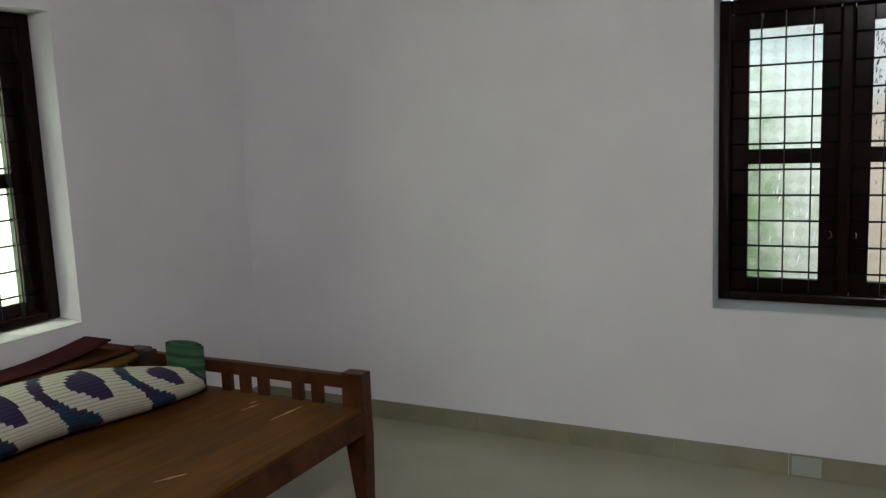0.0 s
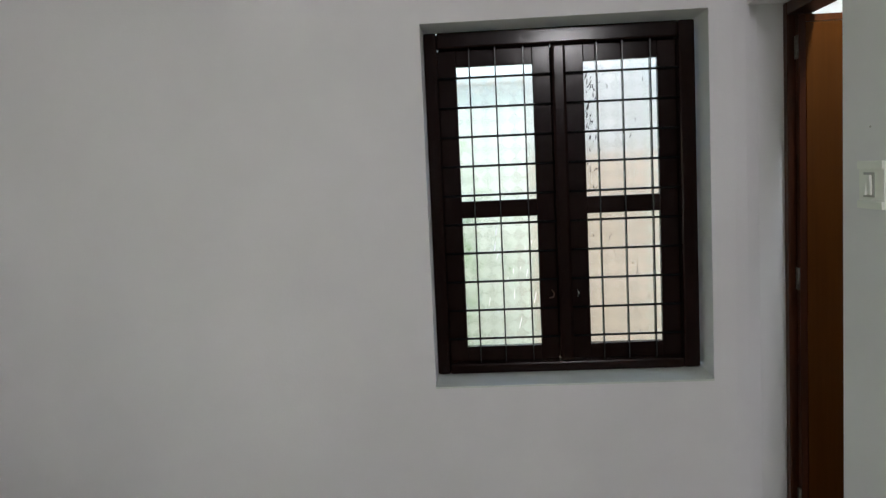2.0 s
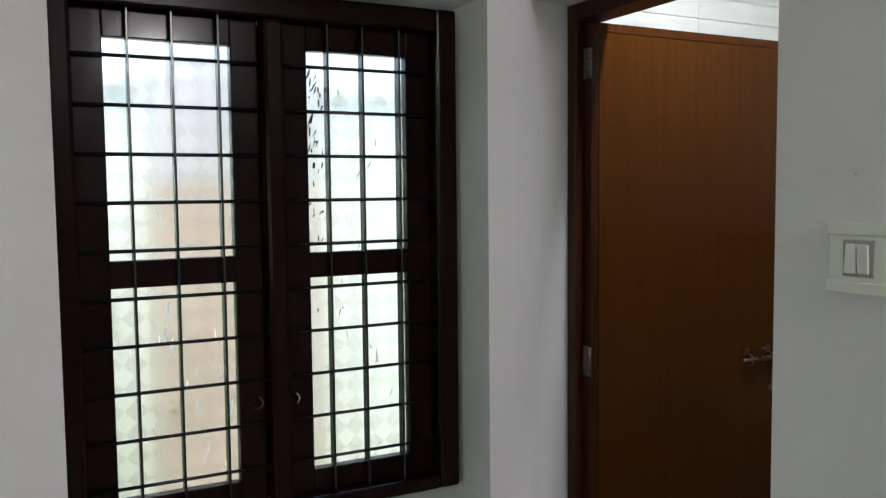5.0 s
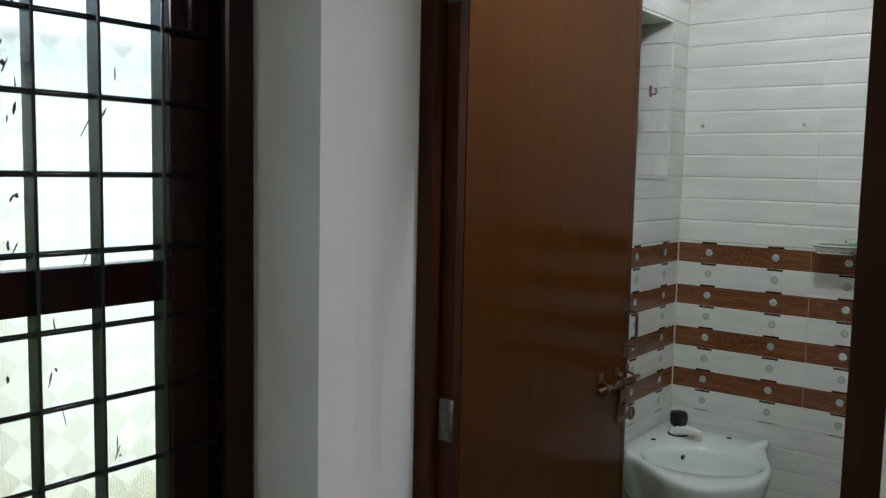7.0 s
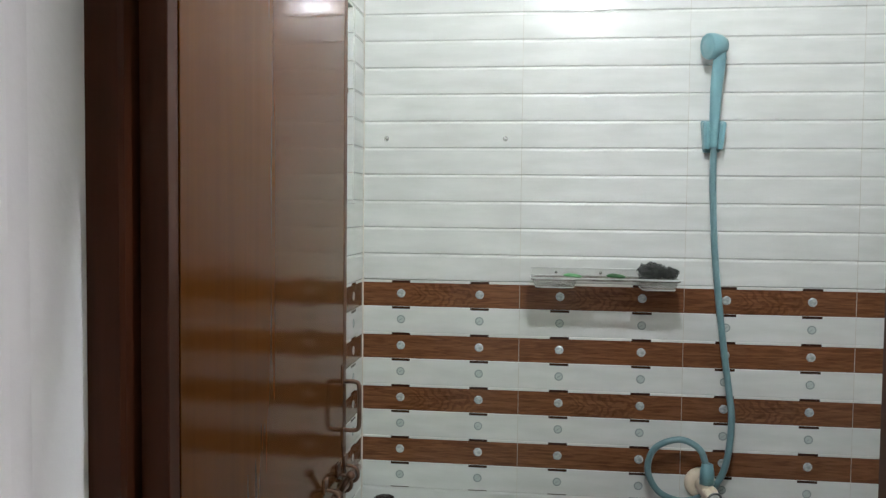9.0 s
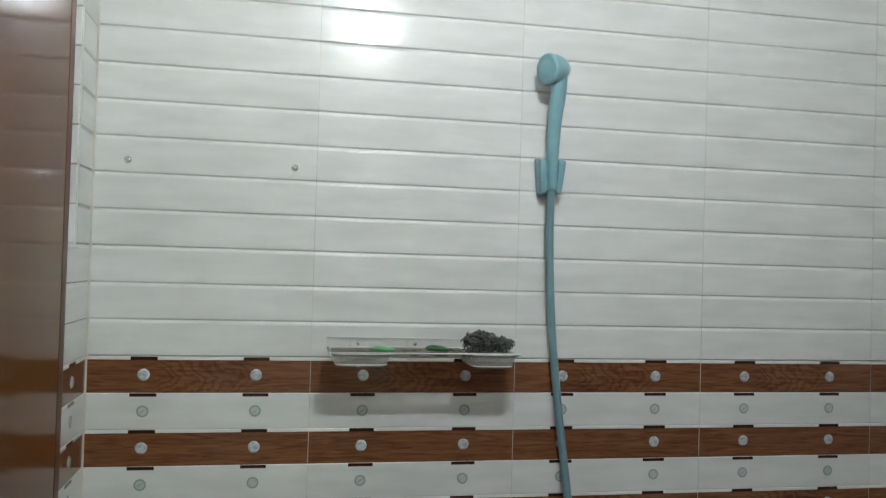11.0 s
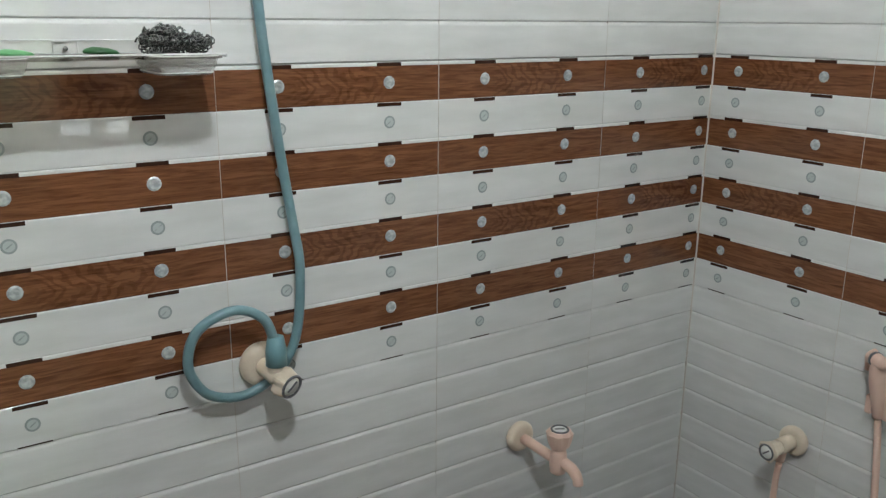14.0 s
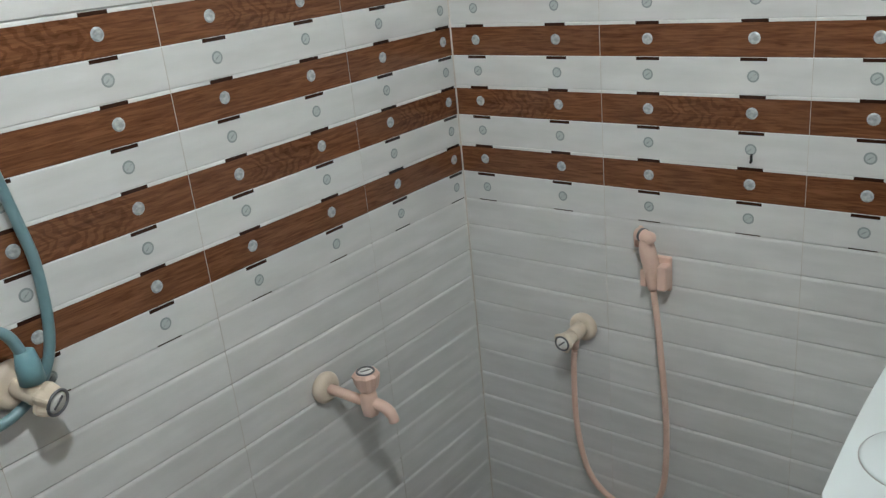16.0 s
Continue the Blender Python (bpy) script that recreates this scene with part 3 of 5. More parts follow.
lathe(sc, [(0.0025, -0.004), (0.003, 0.002), (0.001, 0.004)], look((EX, -1.0, 1.6), (EX - 1, -1.0, 1.6)) @ pose(0, 0, 0, 180), 10)
tagged(part("nail", sc, STEEL), "small nail head in the plaster wall", "nail")
wl = NB()
sweep(wl, rounded([(-2.125, NY, 2.2), (-2.12, NY - 0.02, 2.18), (-2.105, NY - 0.03, 2.172), (-2.085, NY - 0.025, 2.182), (-2.08, NY - 0.012, 2.205), (-2.1, NY - 0.006, 2.215), (-2.118, NY - 0.015, 2.195), (-2.1, NY - 0.028, 2.178), (-2.09, NY - 0.01, 2.23), (-2.1, NY + 0.005, 2.24)], 5), 0.003, 8)
tagged(part("wire_loop", wl, GREYP), "loose grey cable end looped out of the wall", "cable")

# ---- tube lamp on the south wall ----
tl = thing("tube_light", "slim white tube lamp high on the plaster wall", "lamp", at=(-1.68, SY, 2.66))
part("batten", box(NB(), -1.93, -1.43, SY, SY + 0.04, 2.64, 2.68, 0.004), WHITEP, tl)
GLOW = material("lit_tube", (1, 1, 1), 0.4)
GLOW.node_tree.nodes["Principled BSDF"].inputs["Emission Color"].default_value = (0.95, 0.98, 1, 1)
GLOW.node_tree.nodes["Principled BSDF"].inputs["Emission Strength"].default_value = 3.0
part("tube", sweep(NB(), [(-1.91, SY + 0.055, 2.66), (-1.45, SY + 0.055, 2.66)], 0.013, 12), GLOW, tl)

# ---- cot ----
cot = thing("cot", "brown wooden cot with plank top and slatted end rail", "bed", at=(-4.4, -1.95, 0))
CX0, CX1, CY0, CY1 = -5.08, -3.765, -2.98, -0.985
for x in (CX0 + 0.045, CX1 - 0.05):
    for y in (CY1 - 0.045, CY0 + 0.045):
        lb = NB()
        w = 0.05
        s = -1 if x < -4.4 else 1
        for z0, z1, a0, a1 in ((0.34, 0.602, w, w),):
            box(lb, x - w, x + w, y - 0.035, y + 0.035, z0, z1, 0.006)
        vs = [lb.verts.new(v) for v in ((x - 0.005 * s, y - 0.03, 0), (x + 0.04 * s, y - 0.03, 0), (x + 0.05 * s, y - 0.034, 0.345), (x - 0.05 * s, y - 0.034, 0.345), (x - 0.005 * s, y + 0.03, 0), (x + 0.04 * s, y + 0.03, 0), (x + 0.05 * s, y + 0.034, 0.345), (x - 0.05 * s, y + 0.034, 0.345))]
        for q in ((0, 1, 2, 3), (4, 5, 6, 7), (0, 1, 5, 4), (1, 2, 6, 5), (2, 3, 7, 6), (3, 0, 4, 7)):
            lb.faces.new([vs[i] for i in q])
        part("leg", lb, COTW, cot)
for x0, x1 in ((CX1 - 0.035, CX1), (CX0, CX0 + 0.035)):
    part("side_rail", box(NB(), x0, x1, CY0 + 0.08, CY1 - 0.08, 0.352, 0.447, 0.005), COTW, cot)
part("top_board", box(NB(), CX0 + 0.005, CX1 - 0.004, CY0 + 0.082, CY1 - 0.085, 0.447, 0.462, 0.003), PLYM, cot)
for y in (CY1 - 0.045, CY0 + 0.045):
    part("end_rail", box(NB(), CX0 + 0.095, CX1 - 0.1, y - 0.02, y + 0.02, 0.53, 0.588, 0.006), COTW, cot)
    part("end_beam", box(NB(), CX0 + 0.095, CX1 - 0.1, y - 0.022, y + 0.022, 0.36, 0.45, 0.004), COTW, cot)
    for x in (-4.9, -4.8, -4.7, -4.50, -4.398, -4.297, -4.112, -4.01):
        part("slat", box(NB(), x - 0.028, x + 0.028, y - 0.01, y + 0.01, 0.448, 0.532, 0.002), COTW, cot)
WORN = grain(material("worn_bare_wood", (0.5, 0.32, 0.16), 0.6), (0.38, 0.22, 0.1), (0.6, 0.42, 0.24), size=25.0)
for x, y, ln, wd, a in ((-4.0, -1.88, 0.12, 0.014, 60), (-4.22, -1.21, 0.12, 0.016, 80), (-4.03, -1.22, 0.2, 0.012, 84), (-4.25, -1.16, 0.05, 0.01, 70)):
    sp = NB()
    rng = random.Random(int(-x * 100))
    n = 14
    ring = [sp.verts.new((ln / 2 * math.cos(2 * math.pi * k / n) * rng.uniform(0.7, 1.1), wd / 2 * math.sin(2 * math.pi * k / n) * rng.uniform(0.5, 1.2), 0)) for k in range(n)]
    sp.faces.new(ring)
    bmesh.ops.transform(sp, matrix=pose(x, y, 0.4626, 0, 0, a), verts=sp.verts)
    part("worn_patch", sp, WORN, cot, "bare scuffed patch in the varnish")

# ---- bedding on the cot ----


RIB = 0.62 / 48


def ikat():
    """Cream ribbed weave with stepped dark blue and purple bands; u runs along the roll and v around it."""
    m = material("ikat_weave", (0.6, 0.58, 0.48), 0.85, spec=0.15)
    n, link = m.node_tree.nodes, m.node_tree.links.new

    def sums(op, x, y=None, z=None):
        node = n.new("ShaderNodeMath")
        node.operation = op
        for i, v in enumerate((x, y, z)):
            if isinstance(v, (int, float)):
                node.inputs[i].default_value = v
            elif v is not None:
                link(v, node.inputs[i])
        return node.outputs[0]

    def blend(fac, a, c, kind="MIX"):
        mx = n.new("ShaderNodeMix")
        mx.data_type, mx.blend_type = "RGBA", kind
        link(fac, mx.inputs["Factor"])
        for key, v in (("A", a), ("B", c)):
            if isinstance(v, tuple):
                mx.inputs[key].default_value = (*v, 1)
            else:
                link(v, mx.inputs[key])
        return mx.outputs["Result"]

    uv, sp = n.new("ShaderNodeUVMap"), n.new("ShaderNodeSeparateXYZ")
    link(uv.outputs[0], sp.inputs[0])
    u, v = sp.outputs["X"], sp.outputs["Y"]
    us, vs = sums("SNAP", u, 0.011), sums("SNAP", v, RIB)
    p = sums("FRACT", sums("DIVIDE", us, 0.33))
    phase = sums("MULTIPLY", vs, 2 * math.pi / 0.31)
    centre = sums("MULTIPLY_ADD", sums("SINE", phase), 0.19, 0.4)
    gap = sums("ABSOLUTE", sums("SUBTRACT", p, centre))
    width = sums("MULTIPLY_ADD", sums("MAXIMUM", sums("SINE", sums("ADD", phase, 2.6)), 0.0), 0.12, 0.08)
    band = sums("LESS_THAN", gap, width)
    far = sums("ABSOLUTE", sums("SUBTRACT", gap, 0.47))
    up = sums("ABSOLUTE", sums("SUBTRACT", sums("FRACT", sums("DIVIDE", sums("ADD", vs, 0.07), 0.31)), 0.5))
    diamond = sums("LESS_THAN", sums("ADD", sums("MULTIPLY", far, 5.5), sums("MULTIPLY", up, 4.0)), 1.0)
    ns, cb = n.new("ShaderNodeTexNoise"), n.new("ShaderNodeCombineXYZ")
    link(us, cb.inputs["X"])
    link(vs, cb.inputs["Y"])
    ns.inputs["Scale"].default_value = 9.0
    link(cb.outputs[0], ns.inputs["Vector"])
    hue = sums("GREATER_THAN", ns.outputs["Fac"], 0.5)
    dye = blend(hue, (0.022, 0.05, 0.09), (0.045, 0.026, 0.062))
    color = blend(band, (0.55, 0.53, 0.43), dye)
    color = blend(diamond, color, (0.04, 0.028, 0.075))
    # Thin darker line in each groove between the ribs.
    rib_line = sums("LESS_THAN", sums("FRACT", sums("DIVIDE", v, RIB)), 0.14)
    color = blend(rib_line, color, (0.4, 0.37, 0.33), "MULTIPLY")
    link(color, n["Principled BSDF"].inputs["Base Color"])
    return m


IKAT = ikat()
roll = NB()
seg, rings = 96, []
weave = roll.loops.layers.uv.new("weave")
for i in range(41):
    t = i / 40
    y = -1.143 - 1.707 * t
    cx = -4.605 - 0.18 * min(1, t * 2.5) + 0.01 * math.sin(5 * t)
    w = 0.085 + 0.115 * min(1, t * 5) ** 0.6
    h = 0.05 + 0.06 * min(1, t * 3.6) ** 0.7
    ring = []
    for k in range(seg):
        a = 2 * math.pi * k / seg
        rr = 1 + 0.014 * (k % 2) + 0.02 * noise.noise((3 * t, 2 * math.cos(a), 2 * math.sin(a)))
        z = 0.4635 + h + h * math.sin(a) * rr
        ring.append(roll.verts.new((cx + w * math.cos(a) * rr, y, max(0.4635, z))))
    rings.append(ring)
for r, s in zip(rings, rings[1:]):
    for k in range(seg):
        f = roll.faces.new((r[k], r[(k + 1) % seg], s[(k + 1) % seg], s[k]))
        f.smooth = True
        for loop, kk in zip(f.loops, (k, k + 1, k + 1, k)):
            loop[weave].uv = (-loop.vert.co.y, kk / seg * 0.62)
roll.faces.new(rings[0][::-1])
roll.faces.new(rings[-1])
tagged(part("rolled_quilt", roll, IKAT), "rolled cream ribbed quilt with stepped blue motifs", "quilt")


def folded_mat(y0, y1, x0, x1, z0, z1, color, tip, label):
    """A folded mat: a soft-edged slab in two layers, its far end drawn to a corner."""
    m = grain(material("folded_cloth", color, 0.95, spec=0.02), tuple(c * 0.75 for c in color), tuple(min(1, c * 1.2) for c in color), scale=(6, 1, 6), size=8.0)
    bm = NB()
    n, sec = 16, 14
    rr = []
    for i in range(n + 1):
        t = i / n
        ring = []
        for k in range(sec):
            a = 2 * math.pi * k / sec
            ca, sa = math.cos(a), math.sin(a)
            x = (x0 + x1) / 2 + (x1 - x0) / 2 * math.copysign(abs(ca) ** 0.5, ca)
            z = (z0 + z1) / 2 + (z1 - z0) / 2 * math.copysign(abs(sa) ** 0.6, sa) * (1 - 0.12 * (abs(ca) < 0.3))
            ring.append(bm.verts.new((x, y0 + (y1 - y0) * t, z + tip * max(0, 1 - 4 * t) ** 1.5)))
        rr.append(ring)
    for r, s in zip(rr, rr[1:]):
        for k in range(sec):
            bm.faces.new((r[k], r[(k + 1) % sec], s[(k + 1) % sec], s[k])).smooth = True
    bm.faces.new(rr[0][::-1])
    bm.faces.new(rr[-1])
    tagged(part("folded_mat", bm, m), label, "mat", "folded mats on the cot")


folded_mat(-1.16, -2.75, -5.14, -4.93, 0.4635, 0.56, (0.12, 0.05, 0.017), 0.0, "brown folded mat under others on the cot")
folded_mat(-1.12, -2.7, -5.15, -4.94, 0.561, 0.61, (0.24, 0.13, 0.04), 0.0, "tan folded mat in a stack on the cot")
folded_mat(-1.14, -2.72, -5.15, -4.94, 0.611, 0.645, (0.06, 0.024, 0.012), 0.0, "dark brown folded mat in a stack on the cot")
folded_mat(-1.24, -2.68, -5.15, -4.97, 0.646, 0.66, (0.035, 0.009, 0.01), 0.04, "dark maroon mat with a lifted corner on the cot")
BOXM = grain(material("dark_brown_card", (0.05, 0.025, 0.018), 0.6), (0.02, 0.008, 0.006), (0.035, 0.015, 0.012), size=12.0)
tagged(part("small_box", box(NB(), -4.93, -4.86, -1.13, -1.085, 0.463, 0.625, 0.006), BOXM), "small dark brown box behind the rolled quilt", "box")


def rolled_mat():
    m = grain(material("green_woven_plastic", (0.05, 0.2, 0.08), 0.5), (0.003, 0.03, 0.013), (0.05, 0.13, 0.065), scale=(0.5, 0.5, 12), size=4.0, lo=0.4, hi=0.6)
    mat = thing("rolled_mat", "green striped plastic mat rolled upright on the cot", "mat", at=(-4.67, -1.105, 0.46))
    for turns, r0, z1, zz in ((1.9, 0.055, 0.675, 0), (1.0, 0.085, 0.668, 1)):
        bm, n = NB(), 60
        pts = []
        for i in range(n + 1):
            a = 2 * math.pi * turns * i / n
            r = r0 + 0.012 * a / (2 * math.pi)
            pts.append((-4.67 + 1.15 * r * math.cos(a), -1.105 + 0.38 * r * math.sin(a)))
        prev = None
        for x, y in pts:
            d = Vector((x + 4.67, y + 1.105, 0)).normalized() * 0.003
            cur = [bm.verts.new(v) for v in ((x, y, 0.463), (x, y, z1), (x + d.x, y + d.y, z1), (x + d.x, y + d.y, 0.463))]
            if prev:
                for j in range(4):
                    bm.faces.new((prev[j], prev[(j + 1) % 4], cur[(j + 1) % 4], cur[j]))
            prev = cur
        part("layer", bm, m, mat)


rolled_mat()

# ---- bathroom: ventilator ----
vent = thing("window_4", "small bathroom ventilator in a tiled recess", "ventilator")
vent["kind"] = "structure"
# Unseen boards, added to keep sky light out of the recess.
for k in range(3):
    part("shutter_board", box(NB(), VX0 + 0.03 + 0.1335 * k, VX0 + 0.03 + 0.1335 * (k + 1) - 0.001, 0.185, 0.2, VZ0 + 0.03, VZ1 - 0.03, 0.002), FRAMEW, vent)
fr = NB()
for a, c, e, f in ((VX0, VX0 + 0.035, VZ0, VZ1), (VX1 - 0.035, VX1, VZ0, VZ1), (VX0 + 0.035, VX1 - 0.035, VZ0, VZ0 + 0.035), (VX0 + 0.035, VX1 - 0.035, VZ1 - 0.035, VZ1)):
    box(fr, a, c, 0.17, 0.21, e, f, 0.003)
part("window_frame", fr, FRAMEW, vent)
for k in range(7):
    part("reveal_tile", box(NB(), VX1 - 0.007, VX1, 0.002, 0.165, VZ0 + 0.065 * k + 0.001, VZ0 + 0.065 * (k + 1) - 0.001, 0.0015), IVORY, vent)
part("sill_tile", box(NB(), VX0, VX1 - 0.008, -0.006, 0.165, VZ0 - 0.008, VZ0, 0.002), IVORY, vent)
part("head_lining", box(NB(), VX0, VX1 - 0.008, 0.002, 0.165, VZ1 - 0.007, VZ1, 0.001), PALE, vent)

# ---- bathroom: bulb over the door ----
bulb = thing("wall_bulb", "small white bulb in a wall holder over the door", "lamp", at=(-1.17, -0.59, 2.32))
OUT = look((-1.17, -0.59, 2.32), (0, -0.59, 2.32)) @ pose(0, 0, 0, 180)
part("holder", lathe(NB(), [(0.03, 0), (0.03, 0.012), (0.016, 0.014), (0.015, 0.02)], OUT, 20), WHITEP, bulb)
GLOB = material("lit_bulb", (1, 1, 1), 0.3)
GLOB.node_tree.nodes["Principled BSDF"].inputs["Emission Color"].default_value = (0.88, 0.97, 1, 1)
GLOB.node_tree.nodes["Principled BSDF"].inputs["Emission Strength"].default_value = 8.0
gb = part("glass_bulb", lathe(NB(), [(0.012, 0.02), (0.018, 0.026), (0.025, 0.036), (0.027, 0.046), (0.022, 0.058), (0.01, 0.064), (0.001, 0.066)], OUT, 20), GLOB, bulb)
gb.visible_shadow = False

# ---- bathroom: corner basin ----
basin = thing("corner_basin", "white ceramic corner wash basin on the tiled wall", "basin", at=(-0.17, -0.17, 0.62))


def basin_outline():
    """The rim in plan: wings along both walls, a waist beside each, and a swelling front."""
    half = [(-0.0015, -0.296), (-0.012, -0.31), (-0.045, -0.319), (-0.08, -0.328), (-0.14, -0.36), (-0.21, -0.394), (-0.29, -0.4), (-0.355, -0.355)]
    full = half + [(y, x) for x, y in half[-2::-1]]
    curve = [(p.x, p.y) for p in rounded([(x, y, 0) for x, y in full], 9)]
    far = curve[-1][0]
    back = [(far * (1 - k / 14), -0.0015) for k in range(1, 14)] + [(-0.0015, -0.0015)] + [(-0.0015, -0.296 * k / 14) for k in range(1, 14)]
    return [(x * 1.3 if x < -0.002 else x, y) for x, y in curve + back]


bm = NB()
rim = basin_outline()
N = len(rim)
BZ = 0.815


def outer(f, z, inset=0.0):
    """The rim's outline, drawn in to f about the bowl's middle and by an inset."""
    cx, cy = -0.25, -0.2
    ring = []
    for x, y in rim:
        d = Vector((x - cx, y - cy))
        d *= f * (1 - inset / d.length)
        ring.append(bm.verts.new((cx + d.x, cy + d.y, z)))
    return ring


def mouth(f, z):
    """The oval mouth of the bowl, f of its size."""
    ring = []
    for x, y in rim:
        a = math.atan2(y + 0.225, x + 0.325) + radians(67.6)
        p, q = 0.155 * f * math.cos(a), 0.11 * f * math.sin(a)
        ring.append(bm.verts.new((-0.325 + p * 0.381 + q * 0.925, -0.225 - p * 0.925 + q * 0.381, z)))
    return ring


rings = [outer(0.3, 0.6), outer(0.55, 0.615), outer(0.85, 0.69), outer(0.96, 0.755), outer(0.995, BZ - 0.024), outer(1.0, BZ - 0.014), outer(1.0, BZ - 0.005, 0.002), outer(1.0, BZ, 0.009)]
rings += [mouth(f, BZ + h) for f, h in ((1.04, -0.0005), (0.99, -0.004), (0.95, -0.016), (0.88, -0.05), (0.66, -0.098), (0.3, -0.122), (0.13, -0.125))]
for r, s in zip(rings, rings[1:]):
    for k in range(N):
        bm.faces.new((r[k], r[(k + 1) % N], s[(k + 1) % N], s[k])).smooth = True
bm.faces.new(rings[0][::-1])
bm.faces.new(rings[-1])
bowl = part("bowl", bm, CERAM, basin)
part("drain", lathe(NB(), [(0.02, 0), (0.021, 0.003), (0.012, 0.004), (0.004, 0.002)], pose(-0.325, -0.225, BZ - 0.1245), 20), STEEL, basin, "steel drain ring")
for x, y in ((-0.09, -0.217), (-0.25, -0.055)):
    part("hole_plug", lathe(NB(), [(0.0075, -0.001), (0.0075, 0.0015), (0.004, 0.0025)], pose(x, y, BZ - 0.0005), 14), BLACKP, basin)
part("mark", box(NB(), -0.264, -0.244, -0.151, -0.144, BZ - 0.034, BZ - 0.024), BLACKP, basin)
part("waste_pipe", sweep(NB(), rounded([(-0.25, -0.2, 0.6), (-0.22, -0.19, 0.45), (-0.15, -0.15, 0.38), (-0.08, -0.08, 0.36), (-0.02, -0.02, 0.36)], 5), 0.018, 12), WHITEP, basin)

btap = thing("pillar_tap", "white plastic basin tap with a black knob", "tap", at=(-0.152, -0.088, BZ))
A = pose(-0.152, -0.088, BZ - 0.001)
part("gasket", lathe(NB(), [(0.03, 0), (0.03, 0.003), (0.027, 0.005)], A, 20), BLACKP, btap)
part("base", lathe(NB(), [(0.027, 0), (0.027, 0.004), (0.021, 0.007), (0.02, 0.014), (0.02, 0.02), (0.019, 0.023)], A, 20), WHITEP, btap)
sp = NB()
TD = pose(-0.152, -0.088, BZ, 0, 0, -113)
low = [(-0.012, -0.021, 0.008), (0.05, -0.017, 0.014), (0.088, -0.012, 0.02), (0.088, 0.012, 0.02), (0.05, 0.017, 0.014), (-0.012, 0.021, 0.008)]
top = [(-0.012, -0.019, 0.028), (0.05, -0.0155, 0.03), (0.088, -0.011, 0.03), (0.088, 0.011, 0.03), (0.05, 0.0155, 0.03), (-0.012, 0.019, 0.028)]
lv, tv = [sp.verts.new(TD @ Vector(p)) for p in low], [sp.verts.new(TD @ Vector(p)) for p in top]
sp.faces.new(lv[::-1])
sp.faces.new(tv)
for k in range(6):
    sp.faces.new((lv[k], lv[(k + 1) % 6], tv[(k + 1) % 6], tv[k]))
bmesh.ops.bevel(sp, geom=list(sp.edges), offset=0.003, segments=2, affect="EDGES")
part("spout", sp, WHITEP, btap)
part("outlet", lathe(NB(), [(0.009, -0.016), (0.0105, -0.014), (0.0105, 0.008)], TD @ pose(0.078, 0, 0.018), 18), CREAM, btap)
part("collar", lathe(NB(), [(0.019, 0), (0.019, 0.006)], pose(-0.152, -0.088, BZ + 0.022), 20), BLACKP, btap)
part("knob", lathe(NB(), [(0.019, 0), (0.025, 0.005), (0.027, 0.03), (0.023, 0.04), (0.001, 0.041)], pose(-0.152, -0.088, BZ + 0.026), 36, 9, 0.12), BLACKP, btap, "black fluted knob")

# ---- bathroom: acrylic shelf and what lies on it ----
shelf = thing("wall_shelf", "clear acrylic soap shelf screwed to the tiles", "shelf", at=(0, -0.597, 1.375))
SY0, SY1 = -0.754, -0.418
SZ = 1.395
bk = box(NB(), -0.0035, -0.0005, SY0 + 0.02, SY1, SZ, 1.413, 0.0008)
part("back_plate", bk, CLEARB, shelf)


def rail(points, r=0.0011, closed=True):
    pts = list(points) + ([points[0], points[1]] if closed else [])
    return part("edge", sweep(NB(), pts, r, 6), EDGEP, shelf)


def tray_ring(y0, y1, x0, x1, z, r):
    out = []
    for cx, cy, a0 in ((x1 - r, y1 - r, 0), (x0 + r, y1 - r, 90), (x0 + r, y0 + r, 180), (x1 - r, y0 + r, 270)):
        for k in range(5):
            a = radians(a0 + 22.5 * k)
            out.append((cx + r * math.cos(a), cy + r * math.sin(a), z))
    return out


for y0, y1, z0, z1 in ((SY0 + 0.02, SY1, SZ + 0.001, 1.413), (-0.492, -0.462, 1.389, 1.412), (-0.598, -0.568, 1.389, 1.412)):
    rail([(-0.004, y0, z0), (-0.004, y1, z0), (-0.004, y1, z1), (-0.004, y0, z1)], 0.0009)
for y0, y1, z in ((SY1 - 0.105, SY1 - 0.004, SZ - 0.022), (SY0 + 0.004, SY0 + 0.09, SZ - 0.024)):
    tr = NB()
    rings = [[tr.verts.new(p) for p in tray_ring(y0 + i, y1 - i, -0.122 + i, -0.008 - i, h, r)] for i, h, r in ((0.0, SZ - 0.001, 0.016), (0.002, SZ - 0.012, 0.015), (0.008, z, 0.012), (0.009, z + 0.002, 0.011), (0.004, SZ - 0.012, 0.013), (0.002, SZ - 0.001, 0.0145))]
    for r, s in zip(rings, rings[1:]):
        for k in range(20):
            tr.faces.new((r[k], r[(k + 1) % 20], s[(k + 1) % 20], s[k])).smooth = True
    tr.faces.new(rings[2])
    part("soap_well", tr, WELLP, shelf)
    rail(tray_ring(y0, y1, -0.122, -0.008, SZ, 0.016), 0.0009)
    rail(tray_ring(y0 + 0.006, y1 - 0.006, -0.116, -0.014, z + 0.003, 0.013), 0.0008)
rail([(-0.132, SY0, SZ + 0.003), (-0.132, SY1, SZ + 0.003)], 0.0013, False)
for y in (SY0, SY1):
    rail([(-0.132, y, SZ), (-0.004, y, SZ)], 0.0011, False)
dk = NB()
corner = [(0.022 * (1 - math.cos(radians(22.5 * k))), 0.022 * (1 - math.sin(radians(22.5 * k)))) for k in range(5)]
prism(dk, [(-0.004, SY0), (-0.004, SY0 + 0.105), (-0.132, SY0 + 0.105)] + [(-0.132 + cx, SY0 + cy) for cx, cy in corner], SZ - 0.003, SZ)
